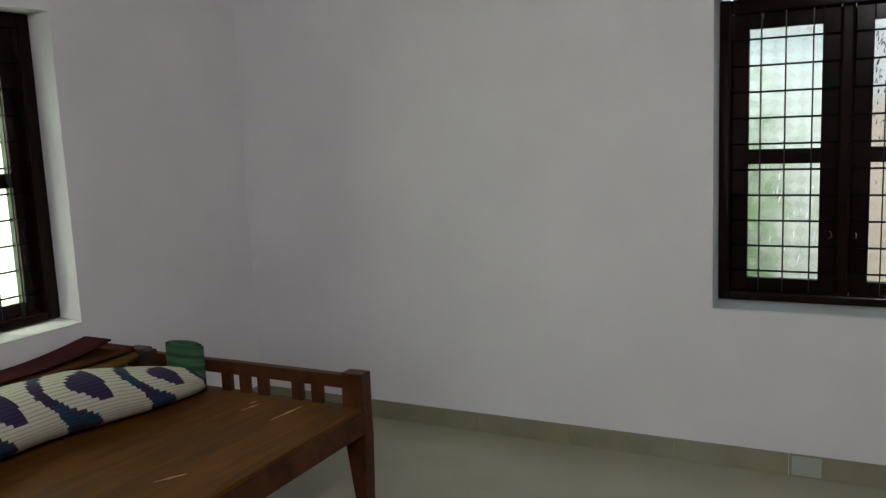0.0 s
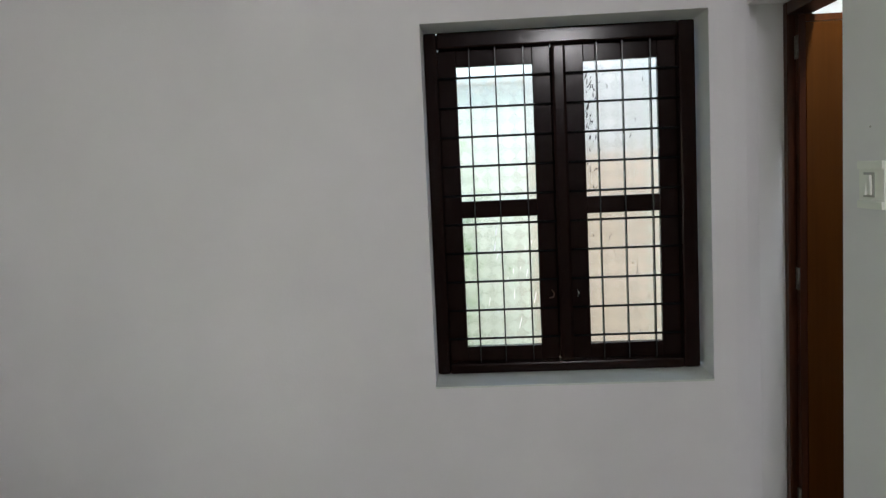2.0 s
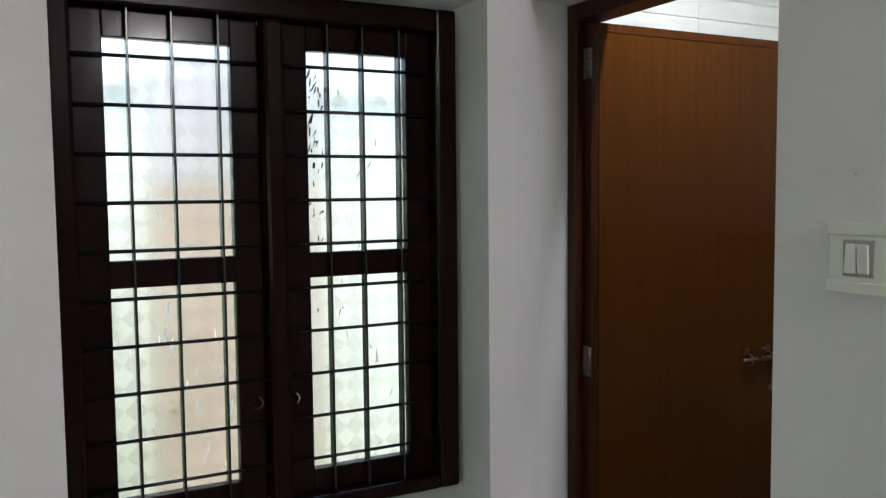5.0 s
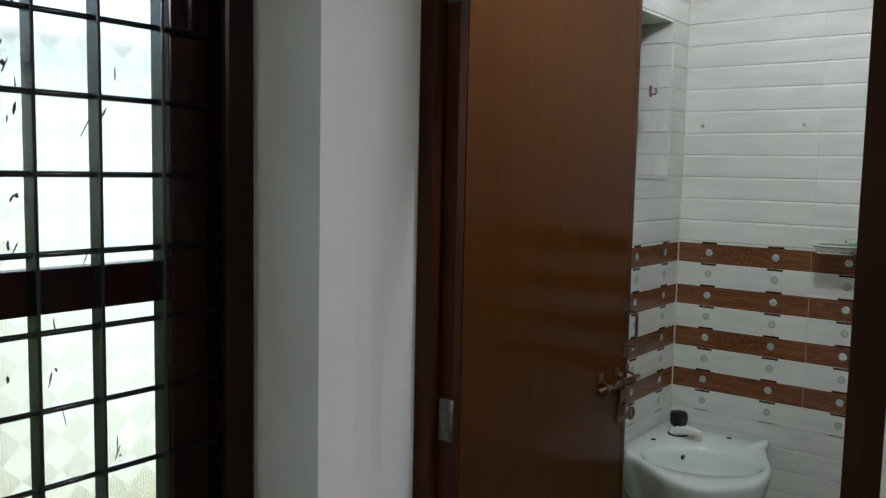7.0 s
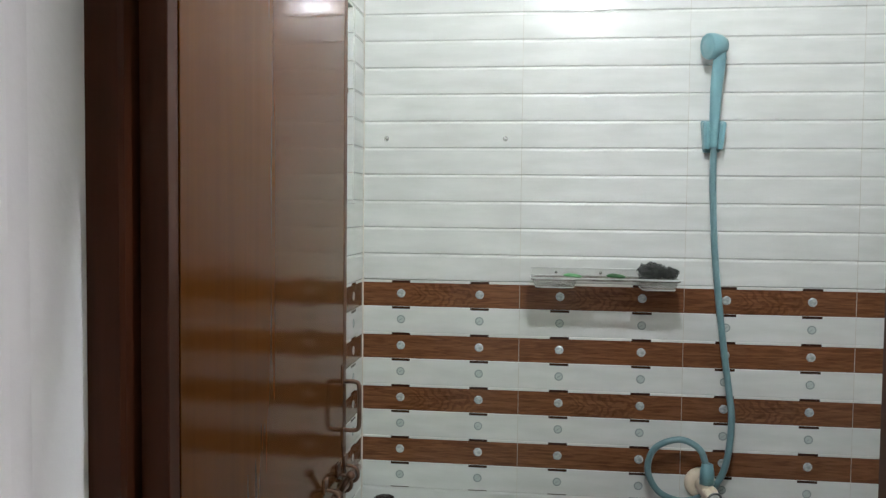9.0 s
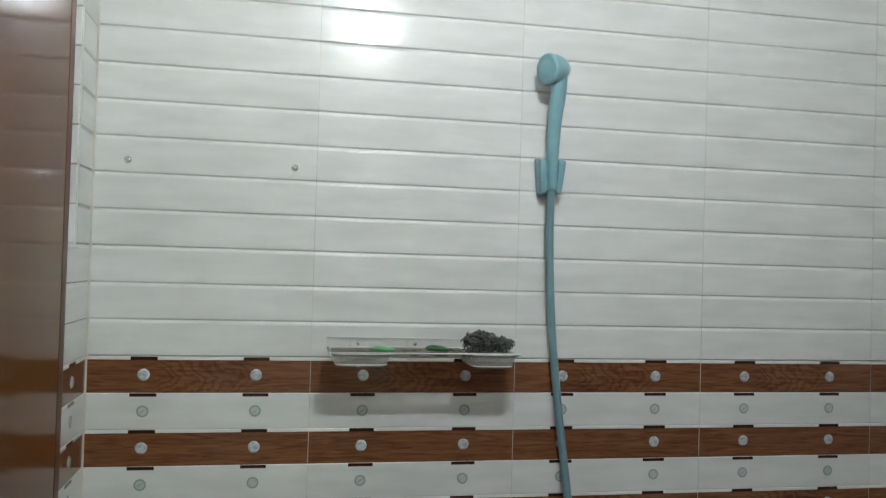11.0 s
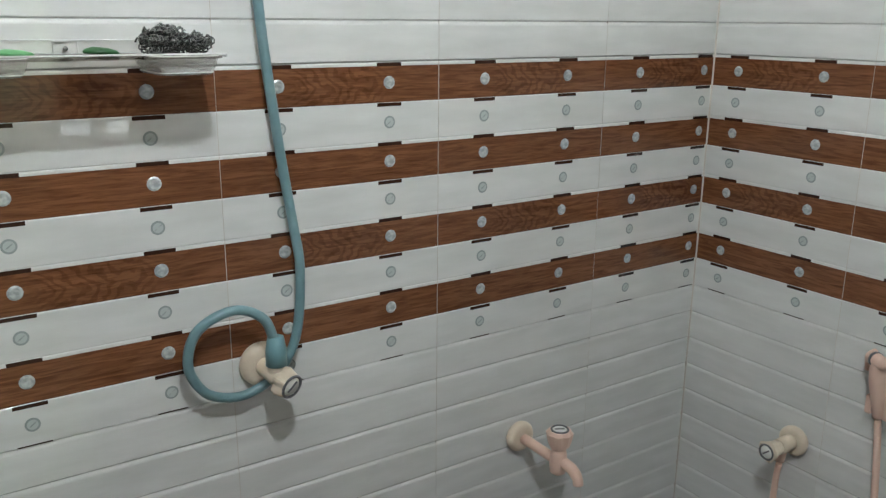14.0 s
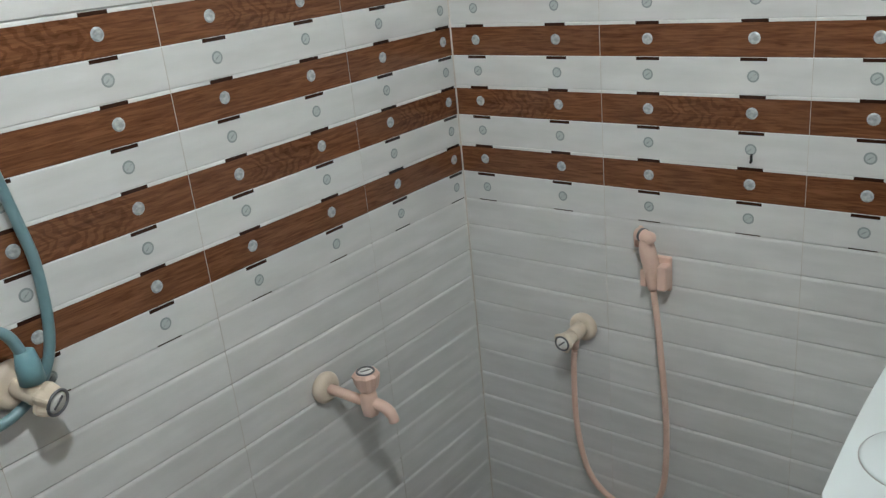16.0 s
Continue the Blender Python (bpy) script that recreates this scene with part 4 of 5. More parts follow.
prism(dk, [(-0.004, SY1), (-0.004, SY1 - 0.14), (-0.132, SY1 - 0.14)] + [(-0.132 + cx, SY1 - cy) for cx, cy in corner], SZ - 0.003, SZ)
D0, D1 = SY0 + 0.105, SY1 - 0.14
for a, c, e, f in ((-0.132, -0.116, D0, D1), (-0.097, -0.004, D0, D1), (-0.116, -0.097, D0, -0.655), (-0.116, -0.097, -0.623, -0.603), (-0.116, -0.097, -0.57, D1)):
    box(dk, a, c, e, f, SZ - 0.003, SZ)
part("deck", dk, CLEARP, shelf)
for y in (-0.477, -0.583):
    part("screw", lathe(NB(), [(0.0036, 0), (0.0034, 0.001), (0.0015, 0.0016)], look((-0.004, y, 1.402), (-1, y, 1.402)) @ pose(0, 0, 0, 180), 12), STEEL, shelf)
GREENS = grain(material("green_soap", (0.1, 0.35, 0.12), 0.4), (0.06, 0.26, 0.08), (0.16, 0.42, 0.18), size=30.0)
DGREEN = grain(material("dark_green_soap", (0.02, 0.1, 0.03), 0.4), (0.015, 0.08, 0.02), (0.03, 0.15, 0.045), size=30.0)


def soap_sliver(x, y, ln, hgt, a, mat, label):
    bm = NB()
    n = 20
    prof = [(0.15, 0.0), (0.9, 0.12), (1.0, 0.35), (0.85, 0.7), (0.45, 1.0)]
    rr = [[bm.verts.new((ln / 2 * f * math.cos(2 * math.pi * k / n), 0.016 * f * math.sin(2 * math.pi * k / n), hgt * z + 0.12 * hgt * math.cos(2 * math.pi * k / n))) for k in range(n)] for f, z in prof]
    for r, s in zip(rr, rr[1:]):
        for k in range(n):
            bm.faces.new((r[k], r[(k + 1) % n], s[(k + 1) % n], s[k])).smooth = True
    bm.faces.new(rr[0][::-1])
    bm.faces.new(rr[-1])
    bmesh.ops.transform(bm, matrix=pose(x, y, SZ + 0.0005, 0, 0, a), verts=bm.verts)
    tagged(part("soap_sliver", bm, mat), label, "soap", "soap slivers")


soap_sliver(-0.06, -0.515, 0.046, 0.008, 74, GREENS, "pale green worn soap sliver on the shelf")
soap_sliver(-0.06, -0.615, 0.046, 0.01, 92, DGREEN, "dark green worn soap sliver on the shelf")
sb = NB()
rng = random.Random(8)
for k in range(230):
    low = k % 4 == 0
    dy = rng.uniform(-0.046, -0.02) if low else rng.triangular(-0.024, 0.034, 0.006)
    top = 0.018 if low else 0.027 * (1 - ((dy - 0.005) / 0.042) ** 2 * 0.7)
    c = Vector((-0.065 + rng.uniform(-0.024, 0.024), SY0 + 0.052 + dy, SZ + 0.006 + rng.uniform(0, 1) * top))
    ax = Vector((rng.uniform(-1, 1), rng.uniform(-1, 1), rng.uniform(-1, 1))).normalized()
    u = ax.orthogonal().normalized()
    v = ax.cross(u)
    r = rng.uniform(0.0028, 0.0048)
    pts = [c + ax * (0.0012 * j - 0.008) + r * (math.cos(j * 1.1) * u + math.sin(j * 1.1) * v) for j in range(14)]
    for p in pts:
        p.z = max(p.z, SZ + 0.0022)
        p.x = min(max(p.x, -0.105), -0.01)
    sweep(sb, pts, 0.0013, 4)
SCRUB = material("scourer_wire", (0.2, 0.205, 0.2), 0.2, 0.9)
tagged(part("steel_scourer", sb, SCRUB), "curly steel wire scourer lying on the shelf", "scourer")

# ---- bathroom: hand shower ----
shower = thing("hand_shower", "blue-grey plastic hand shower with hose on the wall", "shower", at=(0, -0.832, 1.72))
br = NB()
box(br, -0.014, -0.0005, -0.858, -0.806, 1.69, 1.765, 0.006)
box(br, -0.05, -0.012, -0.86, -0.842, 1.694, 1.76, 0.0085)
box(br, -0.05, -0.012, -0.822, -0.804, 1.694, 1.76, 0.0085)
for v in br.verts:
    v.co.y = -0.832 + (v.co.y + 0.832) * (0.74 + 0.26 * (v.co.z - 1.69) / 0.075)
    v.co.x *= 0.8 + 0.2 * (v.co.z - 1.69) / 0.075
part("bracket", br, BLUEP, shower)
hs = NB()
hp = rounded([(-0.036, -0.832, 1.70), (-0.038, -0.832, 1.76), (-0.046, -0.833, 1.84), (-0.055, -0.836, 1.89), (-0.058, -0.836, 1.925)], 5)
sweep(hs, hp, [0.0092 + 0.0055 * min(1, i / 12) for i in range(len(hp))], 16)
handset = part("handset", hs, BLUEP, shower)
HM = look((-0.052, -0.84, 1.93), (-0.09, -0.745, 1.916)) @ pose(0, 0, 0, 180)
part("shower_head", lathe(NB(), [(0.004, -0.014), (0.017, -0.009), (0.025, 0.004), (0.029, 0.018), (0.03, 0.032), (0.027, 0.037), (0.023, 0.035), (0.015, 0.039), (0.001, 0.04)], HM, 32), BLUEP, handset)
hs2 = rounded([(-0.036, -0.832, 1.705), (-0.03, -0.834, 1.6), (-0.022, -0.846, 1.43), (-0.02, -0.868, 1.245), (-0.022, -0.884, 1.13), (-0.025, -0.891, 1.06), (-0.03, -0.882, 0.97), (-0.03, -0.862, 0.915), (-0.022, -0.83, 0.878), (-0.022, -0.78, 0.864), (-0.03, -0.727, 0.886), (-0.04, -0.699, 0.94), (-0.045, -0.715, 0.995), (-0.048, -0.77, 1.018), (-0.052, -0.815, 0.998), (-0.053, -0.832, 0.955)], 8)
part("hose", sweep(NB(), hs2, 0.0078, 12), HOSEB, shower)
part("connector", lathe(NB(), [(0.017, 0), (0.0165, 0.025), (0.013, 0.046), (0.009, 0.048)], pose(-0.053, -0.833, 0.918), 20), BLUEP, shower)


DARKG = material("dark_grey_plastic", (0.13, 0.13, 0.135), 0.4)


def tap_face(parent, m, rr=0.02):
    """Turned round face of a tap knob: grey ring, white disc with one bar."""
    ring = NB()
    sweep(ring, [m @ Vector((rr * 0.84 * math.cos(k * math.pi / 16), rr * 0.84 * math.sin(k * math.pi / 16), 0.0006)) for k in range(33)], rr * 0.11, 8)
    part("ring", ring, DARKG, parent)
    part("disc", lathe(NB(), [(rr * 0.71, 0), (rr * 0.68, 0.0012), (0.001, 0.0014)], m, 24), WHITEP, parent)
    bar = NB()
    bm2 = box(bar, -rr * 0.5, rr * 0.5, -rr * 0.09, rr * 0.09, 0.0013, 0.0022)
    bmesh.ops.transform(bm2, matrix=m @ pose(0, 0, 0, 0, 0, 40), verts=bm2.verts)
    part("bar", bar, DARKG, parent)


def outward(p, d):
    return look(p, Vector(p) + Vector(d)) @ pose(0, 0, 0, 180)


FLANGE = [(0.035, 0), (0.037, 0.005), (0.0365, 0.01), (0.032, 0.0155), (0.025, 0.018), (0.018, 0.0185)]
KNOB = [(0.012, 0), (0.0235, 0.006), (0.0255, 0.014), (0.022, 0.028), (0.021, 0.03)]
# stop tap of the shower
ta = thing("stop_tap", "cream plastic stop tap under the shower hose", "tap", "plastic taps", (0, -0.828, 0.905))
part("flange", lathe(NB(), FLANGE, outward((0, -0.826, 0.905), (-1, 0, 0)), 28), CREAM, ta)
vb = NB()
sweep(vb, rounded([(-0.012, -0.827, 0.904), (-0.05, -0.832, 0.9), (-0.06, -0.835, 0.896)], 4), 0.016, 14)
sweep(vb, [(-0.053, -0.833, 0.89), (-0.053, -0.833, 0.922)], 0.0145, 14)
part("valve_body", vb, CREAM, ta)
KA = outward((-0.056, -0.834, 0.896), (-1, -0.35, -0.25))
ka = part("knob", lathe(NB(), KNOB, KA, 40, 5, 0.27), CREAM, ta)
tap_face(ka, KA @ pose(0, 0, 0.03), 0.0215)
# bib tap
tb = thing("bib_tap", "peach plastic bib tap on the tiled wall", "tap", "plastic taps", (0, -1.375, 0.615))
part("flange", lathe(NB(), [(r * 0.88, z) for r, z in FLANGE], outward((0, -1.372, 0.617), (-1, 0, 0)), 28), CREAM, tb)
part("pipe", sweep(NB(), [(-0.012, -1.373, 0.616), (-0.095, -1.388, 0.603)], 0.0105, 14), PEACH, tb)
vb = NB()
lathe(vb, [(0.008, -0.034), (0.016, -0.028), (0.018, -0.01), (0.016, 0.012), (0.013, 0.024)], pose(-0.106, -1.39, 0.607), 20)
part("valve_body", vb, PEACH, tb)
part("spout", sweep(NB(), rounded([(-0.112, -1.391, 0.605), (-0.137, -1.397, 0.597), (-0.15, -1.401, 0.582), (-0.153, -1.402, 0.568)], 5), [0.0115] * 10 + [0.0105] * 6, 14), PEACH, tb)
KB = pose(-0.106, -1.39, 0.63, 0, 0, 20)
kb = part("knob", lathe(NB(), [(0.014, 0), (0.02, 0.004), (0.024, 0.016), (0.0275, 0.034), (0.022, 0.04)], KB, 32, 8, 0.1), PEACH, tb)
tap_face(kb, KB @ pose(0, 0, 0.04), 0.0195)
# angle valve that feeds the jet spray
tc = thing("angle_valve", "cream plastic angle valve with a hose below", "tap", "plastic taps", (-0.3, BS, 0.592))
part("flange", lathe(NB(), [(r * 0.88, z) for r, z in FLANGE], outward((-0.3, BS, 0.592), (0, 1, 0)), 28), CREAM, tc)
part("valve_body", sweep(NB(), [(-0.3, BS + 0.012, 0.592), (-0.298, BS + 0.055, 0.59)], 0.0165, 16), CREAM, tc)
KC = outward((-0.298, BS + 0.048, 0.59), (0.05, 1, -0.03))
kc = part("knob", lathe(NB(), [(0.015, 0), (0.0165, 0.012), (0.019, 0.028), (0.0245, 0.04), (0.021, 0.044)], KC, 32, 5, 0.14), CREAM, tc)
tap_face(kc, KC @ pose(0, 0, 0.044), 0.019)
part("outlet", sweep(NB(), [(-0.296, BS + 0.035, 0.582), (-0.291, BS + 0.034, 0.55)], 0.0105, 12), PEACH, tc)
# jet spray
jet = thing("jet_spray", "peach plastic jet spray in its wall holder", "spray", at=(-0.485, BS, 0.77))
jb = NB()
box(jb, -0.505, -0.455, BS + 0.0005, BS + 0.014, 0.728, 0.8, 0.004)
box(jb, -0.508, -0.487, BS + 0.012, BS + 0.042, 0.738, 0.79, 0.006)
box(jb, -0.463, -0.449, BS + 0.012, BS + 0.034, 0.738, 0.775, 0.004)
part("holder", jb, PEACH, jet)
gp = rounded([(-0.475, BS + 0.03, 0.735), (-0.474, BS + 0.033, 0.78), (-0.47, BS + 0.04, 0.82), (-0.468, BS + 0.046, 0.848)], 5)
part("grip", sweep(NB(), gp, [0.009 + 0.0065 * math.sin(math.pi * i / (len(gp) - 1)) + 0.003 * i / len(gp) for i in range(len(gp))], 16), PEACH, jet)
JM = outward((-0.455, BS + 0.04, 0.853), (-1, 0.5, 0.02))
head = part("nozzle", lathe(NB(), [(0.008, -0.01), (0.0132, -0.005), (0.0136, 0.011), (0.0122, 0.015), (0.0122, 0.031), (0.01, 0.036), (0.001, 0.036)], JM, 24), PEACH, jet)
part("band", lathe(NB(), [(0.0142, 0), (0.0142, 0.006)], JM @ pose(0, 0, 0.006), 24), DARKG, head)
part("trigger", sweep(NB(), rounded([(-0.452, BS + 0.028, 0.862), (-0.44, BS + 0.026, 0.845), (-0.441, BS + 0.024, 0.82)], 4), 0.006, 10), PEACH, jet)
jh = rounded([(-0.291, BS + 0.034, 0.552), (-0.285, BS + 0.03, 0.5), (-0.284, BS + 0.026, 0.36), (-0.31, BS + 0.024, 0.235), (-0.37, BS + 0.022, 0.178), (-0.44, BS + 0.022, 0.185), (-0.488, BS + 0.022, 0.245), (-0.5, BS + 0.022, 0.4), (-0.487, BS + 0.024, 0.61), (-0.475, BS + 0.028, 0.738)], 8)
part("hose", sweep(NB(), jh, 0.0068, 12), PEACH, jet)
jet.location.z -= 0.01

# ---- bathroom: small fixings ----
for y in (-0.058, -0.35):
    pl = NB()
    M0 = outward((-0.0003, y, 1.723), (-1, 0, 0))
    lathe(pl, [(0.0062, 0), (0.006, 0.002), (0.003, 0.003)], M0, 14)
    lathe(pl, [(0.0025, 0.002), (0.0025, 0.012), (0.001, 0.013)], M0, 8)
    tagged(part("wall_screw", pl, STEEL), "bare steel screw standing in a wall plug", "screw", "wall screws")
hk = NB()
sweep(hk, rounded([(-0.255, 0.0, 1.8), (-0.255, -0.012, 1.797), (-0.256, -0.019, 1.8), (-0.257, -0.02, 1.808), (-0.256, -0.016, 1.813)], 4), 0.0026, 8)
box(hk, -0.263, -0.247, -0.003, -0.0005, 1.79, 1.822, 0.001)
tagged(part("wall_hook", hk, BRONZE), "small dark metal hook on the tiled wall", "hook")

# ---- bathroom: closet and cistern ----
wc = thing("toilet", "white ceramic toilet with a rounded cistern lid", "toilet", at=(-1.0, -1.5, 0))
cs = NB()
outline = [(-1.168, -1.76), (-1.168, -1.185), (-0.985, -1.185), (-0.964, -1.192)]
outline += [(-0.952 + 0.007 * math.sin(math.pi * k / 10), -1.21 - 0.525 * k / 10) for k in range(11)]
outline += [(-0.964, -1.753), (-0.985, -1.76)]
prism(cs, [(x if x < -1.1 else x - 0.012, y * 0.985 - 0.0225) for x, y in outline], 0.4, 0.762)
bmesh.ops.bevel(cs, geom=list(cs.edges), offset=0.01, segments=2, affect="EDGES")
part("cistern", cs, CERAM, wc)
ld = NB()
prism(ld, outline, 0.762, 0.803)
bmesh.ops.bevel(ld, geom=list(ld.edges), offset=0.012, segments=3, affect="EDGES")
part("cistern_lid", ld, CERAM, wc)
part("flush_pad", lathe(NB(), [(0.068, 0), (0.068, 0.003), (0.064, 0.0055), (0.03, 0.0075), (0.001, 0.008)], pose(-1.032, -1.372, 0.8025), 40), CERAM, wc)
part("pad_groove", lathe(NB(), [(0.0695, 0), (0.0695, 0.0009), (0.067, 0.001)], pose(-1.032, -1.372, 0.8025), 40), GREYP, wc)
pd = NB()
prof = [(0.13, 0.0), (0.12, 0.1), (0.13, 0.22), (0.18, 0.34), (0.19, 0.39), (0.185, 0.4)]
lathe(pd, prof, Matrix.Translation((-0.78, -1.5, -0.02)) @ Matrix.Diagonal((1.25, 0.92, 1, 1)), 40)
box(pd, -1.15, -0.9, -1.62, -1.38, -0.02, 0.39, 0.03)
part("bowl", pd, CERAM, wc)
part("seat_lid", lathe(NB(), [(0.19, 0), (0.192, 0.01), (0.18, 0.028), (0.001, 0.034)], Matrix.Translation((-0.78, -1.5, 0.382)) @ Matrix.Diagonal((1.22, 0.93, 1, 1)), 40), WHITEP, wc)

for x, y in ((-0.0, BS), (-0.0, 0.0)):
    sy, w = (1, 0.0028) if y < -1 else (-1, 0.003)
    cb = prism(NB(), [(0.001, y - 0.001 * sy), (0.001, y + w * sy), (-0.2 * w, y + 0.75 * w * sy), (-0.75 * w, y + 0.2 * w * sy), (-w, y - 0.001 * sy)], 0, BTOP - 0.002)
    setting("trim_corner", cb, GROUT, "cream grout bead in the tiled corner", "grout")

# ---- paint flecks on the window glass ----
FLECK = material("dark_paint_fleck", (0.02, 0.018, 0.016), 0.6)
WFLECK = material("white_paint_run", (0.85, 0.85, 0.83), 0.6)
glow_through, both = WFLECK.node_tree.nodes.new("ShaderNodeBsdfTranslucent"), WFLECK.node_tree.nodes.new("ShaderNodeMixShader")
glow_through.inputs[0].default_value, both.inputs[0].default_value = (0.95, 0.95, 0.93, 1), 0.85
WFLECK.node_tree.links.new(WFLECK.node_tree.nodes["Principled BSDF"].outputs[0], both.inputs[1])
WFLECK.node_tree.links.new(glow_through.outputs[0], both.inputs[2])
WFLECK.node_tree.links.new(both.outputs[0], WFLECK.node_tree.nodes["Material Output"].inputs["Surface"])


def flecks(parent, spots, mat, label):
    bm = NB()
    rng = random.Random(len(spots))
    for x, z, ln, wd, lean in spots:
        n = 9
        ring = []
        for k in range(n):
            a = 2 * math.pi * k / n
            u, v = wd / 2 * math.cos(a) * rng.uniform(0.6, 1.3), ln / 2 * math.sin(a) * rng.uniform(0.7, 1.1)
            ring.append(bm.verts.new((x + u + lean * v, 0.0652, z + v)))
        bm.faces.new(ring)
    ob = part("paint_flecks", bm, mat, parent, label)
    ob.matrix_parent_inverse = Matrix.Identity(4)
    ob["kind"] = "stuff"


rng = random.Random(21)
dark = [(-1.955 + abs(rng.gauss(0, 0.022)), rng.uniform(1.44, 1.9), rng.uniform(0.008, 0.035), rng.uniform(0.003, 0.008), rng.uniform(-0.2, 0.6)) for k in range(34)]
dark += [(rng.uniform(-1.95, -1.69), rng.uniform(0.86, 1.9), rng.uniform(0.006, 0.03), rng.uniform(0.002, 0.005), rng.uniform(-0.3, 0.9)) for k in range(26)]
flecks(win, [(x - WIN[0], z - 0.742, a, c, e) for x, z, a, c, e in dark], FLECK, "dark paint specks on the glass")
pale = [(rng.uniform(-2.36, -2.17), rng.uniform(0.86, 1.3), rng.uniform(0.015, 0.06), rng.uniform(0.003, 0.007), rng.uniform(-0.2, 0.3)) for k in range(18)]
flecks(win, [(x - WIN[0], z - 0.742, a, c, e) for x, z, a, c, e in pale], WFLECK, "white paint runs on the glass")

hk = NB()
sweep(hk, rounded([(-0.652, BS, 1.008), (-0.654, BS + 0.008, 1.006), (-0.655, BS + 0.01, 1.0), (-0.653, BS + 0.008, 0.996)], 4), 0.0024, 8)
tagged(part("peg_hook", hk, BLACKP), "tiny black peg hook on the tiles", "hook")


# ---- wall tiles ----
TW, TH, PL = 0.39, 0.26, 0.065
tile_meshes = {}


def tile_mesh(deco, u0, u1, p0=0, p1=4):
    """One wall tile of four moulded planks, counted from its foot; u0 to u1 of its width, planks p0 to p1."""
    key = (deco, round(u0, 4), round(u1, 4), p0, p1)
    if key in tile_meshes:
        return tile_meshes[key]
    bm = NB()
    a, c = u0 + 0.00045, u1 - 0.00045

    def quad(x0, y0, n0, x1, y1, n1, mat):
        f = bm.faces.new([bm.verts.new(v) for v in ((x0, y0, n0), (x1, y0, n0), (x1, y1, n1), (x0, y1, n1))])
        f.material_index = mat

    def edge_round(points):
        rows = [(bm.verts.new((a, y, h)), bm.verts.new((c, y, h))) for y, h in points]
        for (l0, r0), (l1, r1) in zip(rows, rows[1:]):
            bm.faces.new((l0, r0, r1, l1)).smooth = True

    for p in range(p0, p1):
        v0, v1 = p * PL, (p + 1) * PL
        brown = deco and p % 2 == 1
        m = 1 if brown else 0
        g = 0.0013 if deco else 0.003
        lip = 0.0013 if deco else 0.0027
        quad(a, v0, -g, c, v0 + lip, 0, m)
        if deco:
            quad(a, v0 + lip, 0, c, v1 - 0.006, 0, m)
            quad(a, v1 - 0.006, 0, c, v1 - 0.0026, 0, 0)
            edge_round([(v1 - 0.0026, 0), (v1 - 0.0016, -0.0002), (v1 - 0.0007, -0.0007), (v1, -g)])
        else:
            quad(a, v0 + lip, 0, c, v1 - 0.0072, 0, m)
            edge_round([(v1 - 0.0072, 0), (v1 - 0.0056, -0.0002), (v1 - 0.004, -0.0007), (v1 - 0.0025, -0.0015), (v1 - 0.001, -0.0025), (v1, -g)])
    for x in (a, c):
        f = bm.faces.new([bm.verts.new(v) for v in ((x, p0 * PL, -0.0005), (x, p1 * PL, -0.0005), (x, p1 * PL, -T), (x, p0 * PL, -T))])
    if deco:
        for p in range(p0, p1):
            for u in (0.0975, 0.2925):
                if not a + 0.012 < u < c - 0.012:
                    continue
                brown, v = p % 2 == 1, (p + 0.5) * PL
                for x0, x1, y0, y1 in [(u - 0.023, u + 0.023, (p + 1) * PL - 0.0065, (p + 1) * PL - 0.0005)] + ([(u - 0.023, u + 0.023, 0.0004, 0.0024)] if p == 0 and deco == 2 else []):
                    quad(max(a, x0), y0, 0.0004, min(c, x1), y1, 0.0004, 2)
                r, mat = 0.0106, 3 if brown else 4
                rim = [bm.verts.new((u + r * math.cos(k * math.pi / 8), v + r * math.sin(k * math.pi / 8), 0.0003)) for k in range(16)]
                ins = [bm.verts.new((u + 0.72 * r * math.cos(k * math.pi / 8), v + 0.72 * r * math.sin(k * math.pi / 8), 0.0018 if brown else 0.0006)) for k in range(16)]
                for k in range(16):
                    bm.faces.new((rim[k], rim[(k + 1) % 16], ins[(k + 1) % 16], ins[k])).material_index = mat
                bm.faces.new(ins).material_index = 3 if brown else 5
                if not brown:
                    f = bm.faces.new([bm.verts.new((u + x, v + y, 0.0011)) for x, y in ((-0.006, -0.0035), (-0.0045, -0.005), (0.006, 0.0035), (0.0045, 0.005))])
                    f.material_index = 3
    data = bpy.data.meshes.new("tile")
    bm.to_mesh(data)
    bm.free()
    for m in (IVORY, WOODTILE, TABM, DOTW, DOTG, DOTP):
        data.materials.append(m)
    tile_meshes[key] = data
    return data


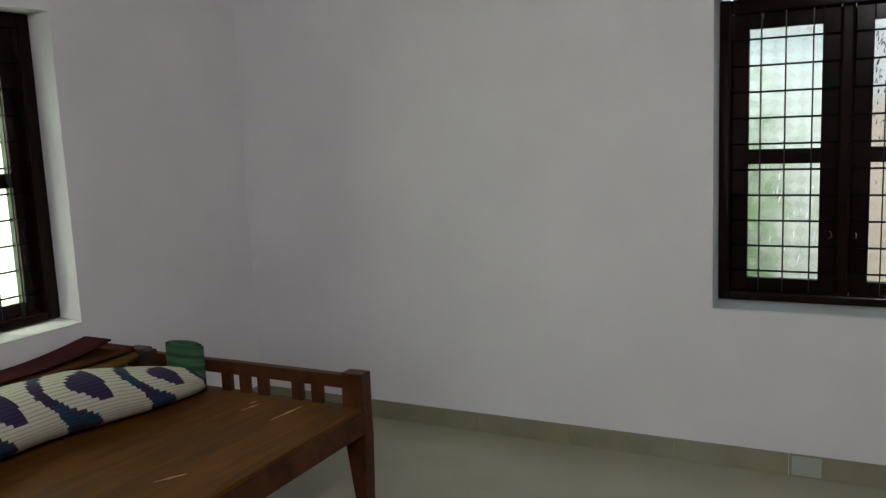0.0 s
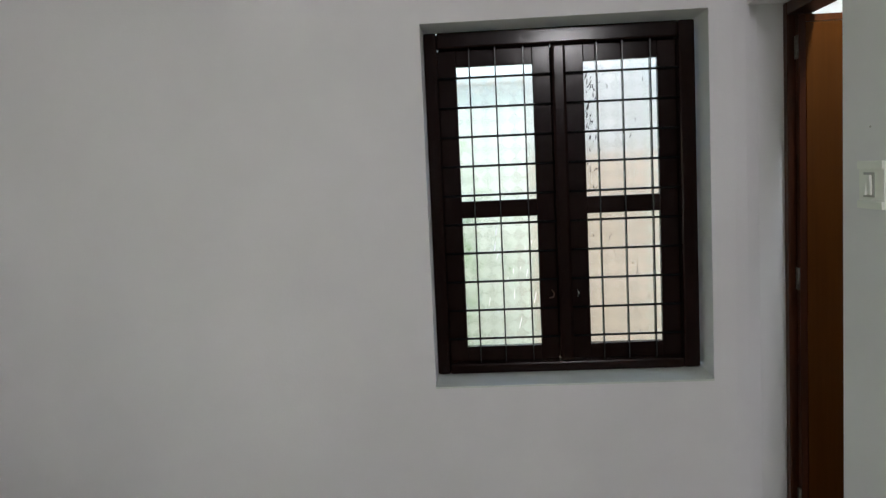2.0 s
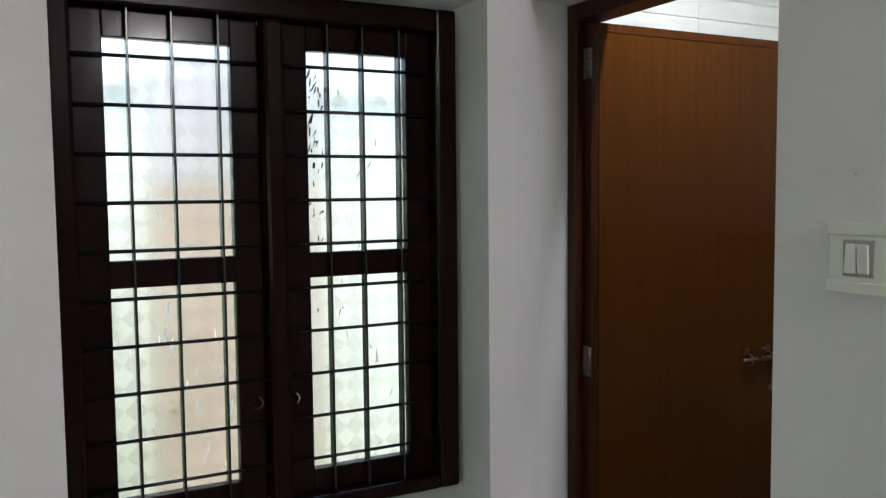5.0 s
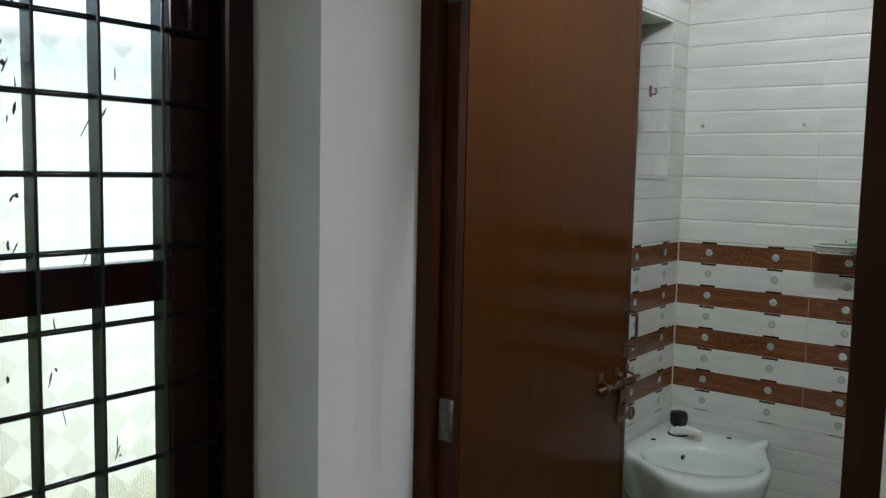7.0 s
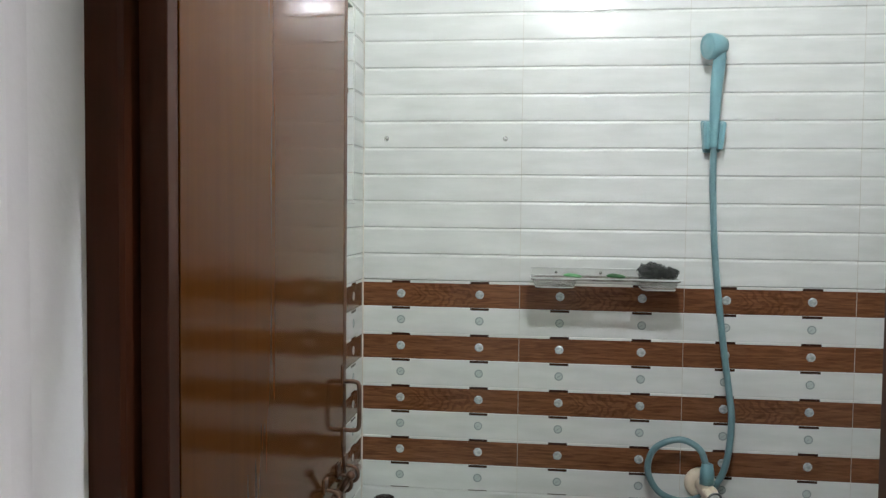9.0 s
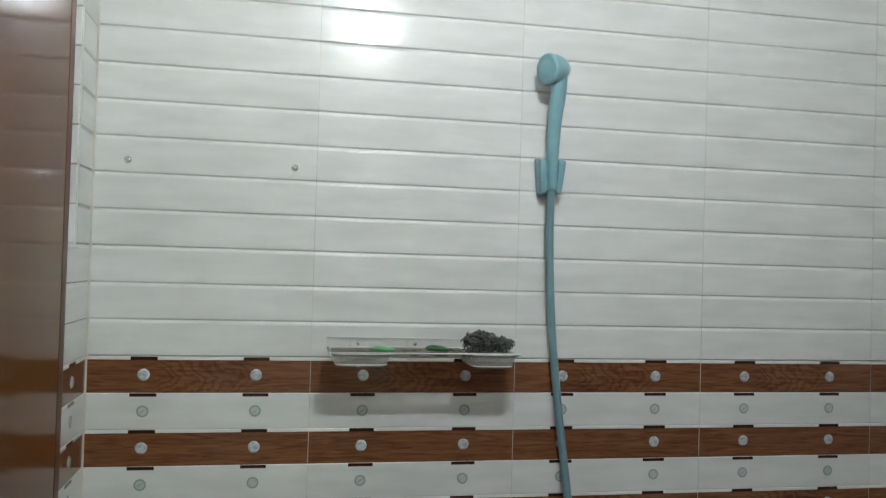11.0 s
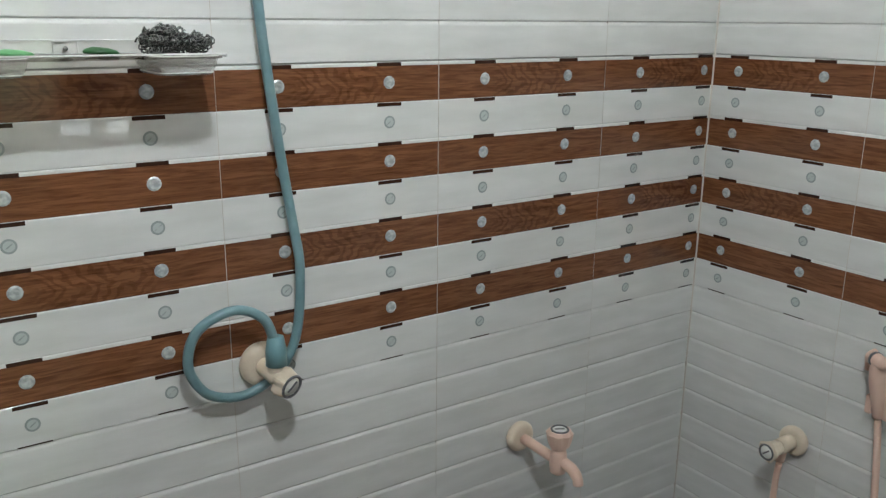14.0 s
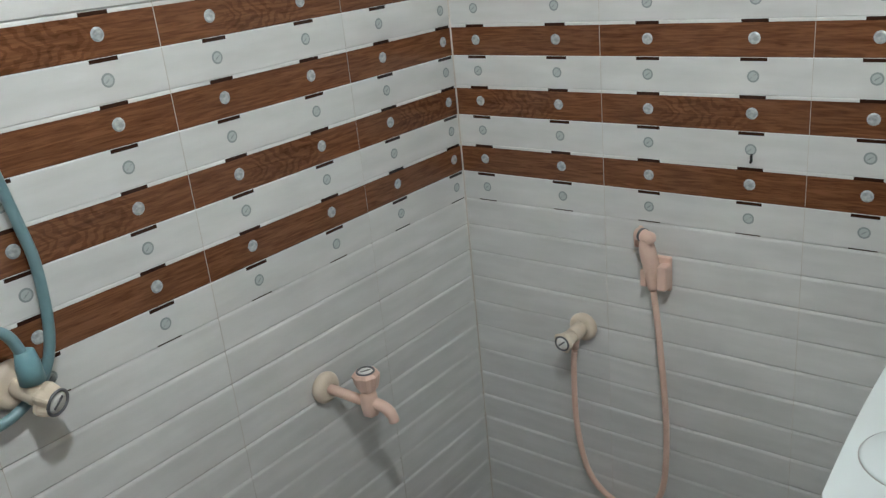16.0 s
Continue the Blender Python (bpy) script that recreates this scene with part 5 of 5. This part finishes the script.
def clad(wall, m, start, length, holes=()):
    """Tiles one wall; m maps (u, v, out) to the world, joints fall at start + k * TW."""
    rng = random.Random(5)
    ku = math.floor(-start / TW)
    while start + ku * TW < length - 0.004:
        u = start + ku * TW
        a, c = max(0.0, -u), min(TW, length - u)
        if c - a > 0.004:
            for row in range(-6, 6):
                z = 1.375 + row * TH
                deco = {-1: 1, -2: 2}.get(row, 0)
                p0 = max(0, math.ceil((-0.02 - z) / PL - 0.3)) if z < -0.02 else 0
                p1 = min(4, round((BTOP - z) / PL))
                if p1 <= p0:
                    continue
                spans = [(a, c, p0, p1)]
                for hu0, hu1, hz0, hz1 in holes:
                    if u + c > hu0 + 0.002 and u + a < hu1 - 0.002 and z < hz1 - 0.002 and z + TH > hz0 + 0.002:
                        h0, h1 = round((hz0 - z) / PL), round((hz1 - z) / PL)
                        spans = []
                        if h0 > p0:
                            spans.append((a, c, p0, min(p1, h0)))
                        if h1 < p1:
                            spans.append((a, c, max(p0, h1), p1))
                        q0, q1 = max(p0, h0), min(p1, h1)
                        if u + a < hu0:
                            spans.append((a, hu0 - u, q0, q1))
                        if u + c > hu1:
                            spans.append((hu1 - u, c, q0, q1))
                for s0, s1, q0, q1 in spans:
                    if q1 <= q0 or s1 - s0 < 0.003:
                        continue
                    ob = new("tile", tile_mesh(deco, s0, s1, q0, q1))
                    ob.matrix_world = m @ pose(u, z, rng.uniform(-0.0002, 0.0002), rng.uniform(-0.08, 0.08), rng.uniform(-0.06, 0.06), 0)
                    ob.parent = wall
        if not holes and 0.01 < u < length - 0.004:
            strip = part("grout_line", box(NB(), u - 0.00045, u + 0.00045, 0, BTOP - 0.001, -T, -0.0007), GROUT)
            strip.matrix_world = m
            strip.parent = wall
        ku += 1


def plane(o, u, v, n):
    return Matrix(((u[0], v[0], n[0], o[0]), (u[1], v[1], n[1], o[1]), (u[2], v[2], n[2], o[2]), (0, 0, 0, 1)))


UP = (0, 0, 1)
clad(bath_east, plane((0, 0, 0), (0, -1, 0), UP, (-1, 0, 0)), 0.0, -BS)
clad(bath_south, plane((0, BS, 0), (-1, 0, 0), UP, (0, 1, 0)), -0.0325, 1.172)
clad(bath_north, plane((-1.17, 0, 0), (1, 0, 0), UP, (0, -1, 0)), 0.0, 1.17, [(1.17 + VX0, 1.17 + VX1, VZ0, VZ1)])
clad(wall_east, plane((-1.172, BS, 0), (0, 1, 0), UP, (1, 0, 0)), 0.0, 1.882, [(1.882 + DS, 1.882, -0.1, DT)])
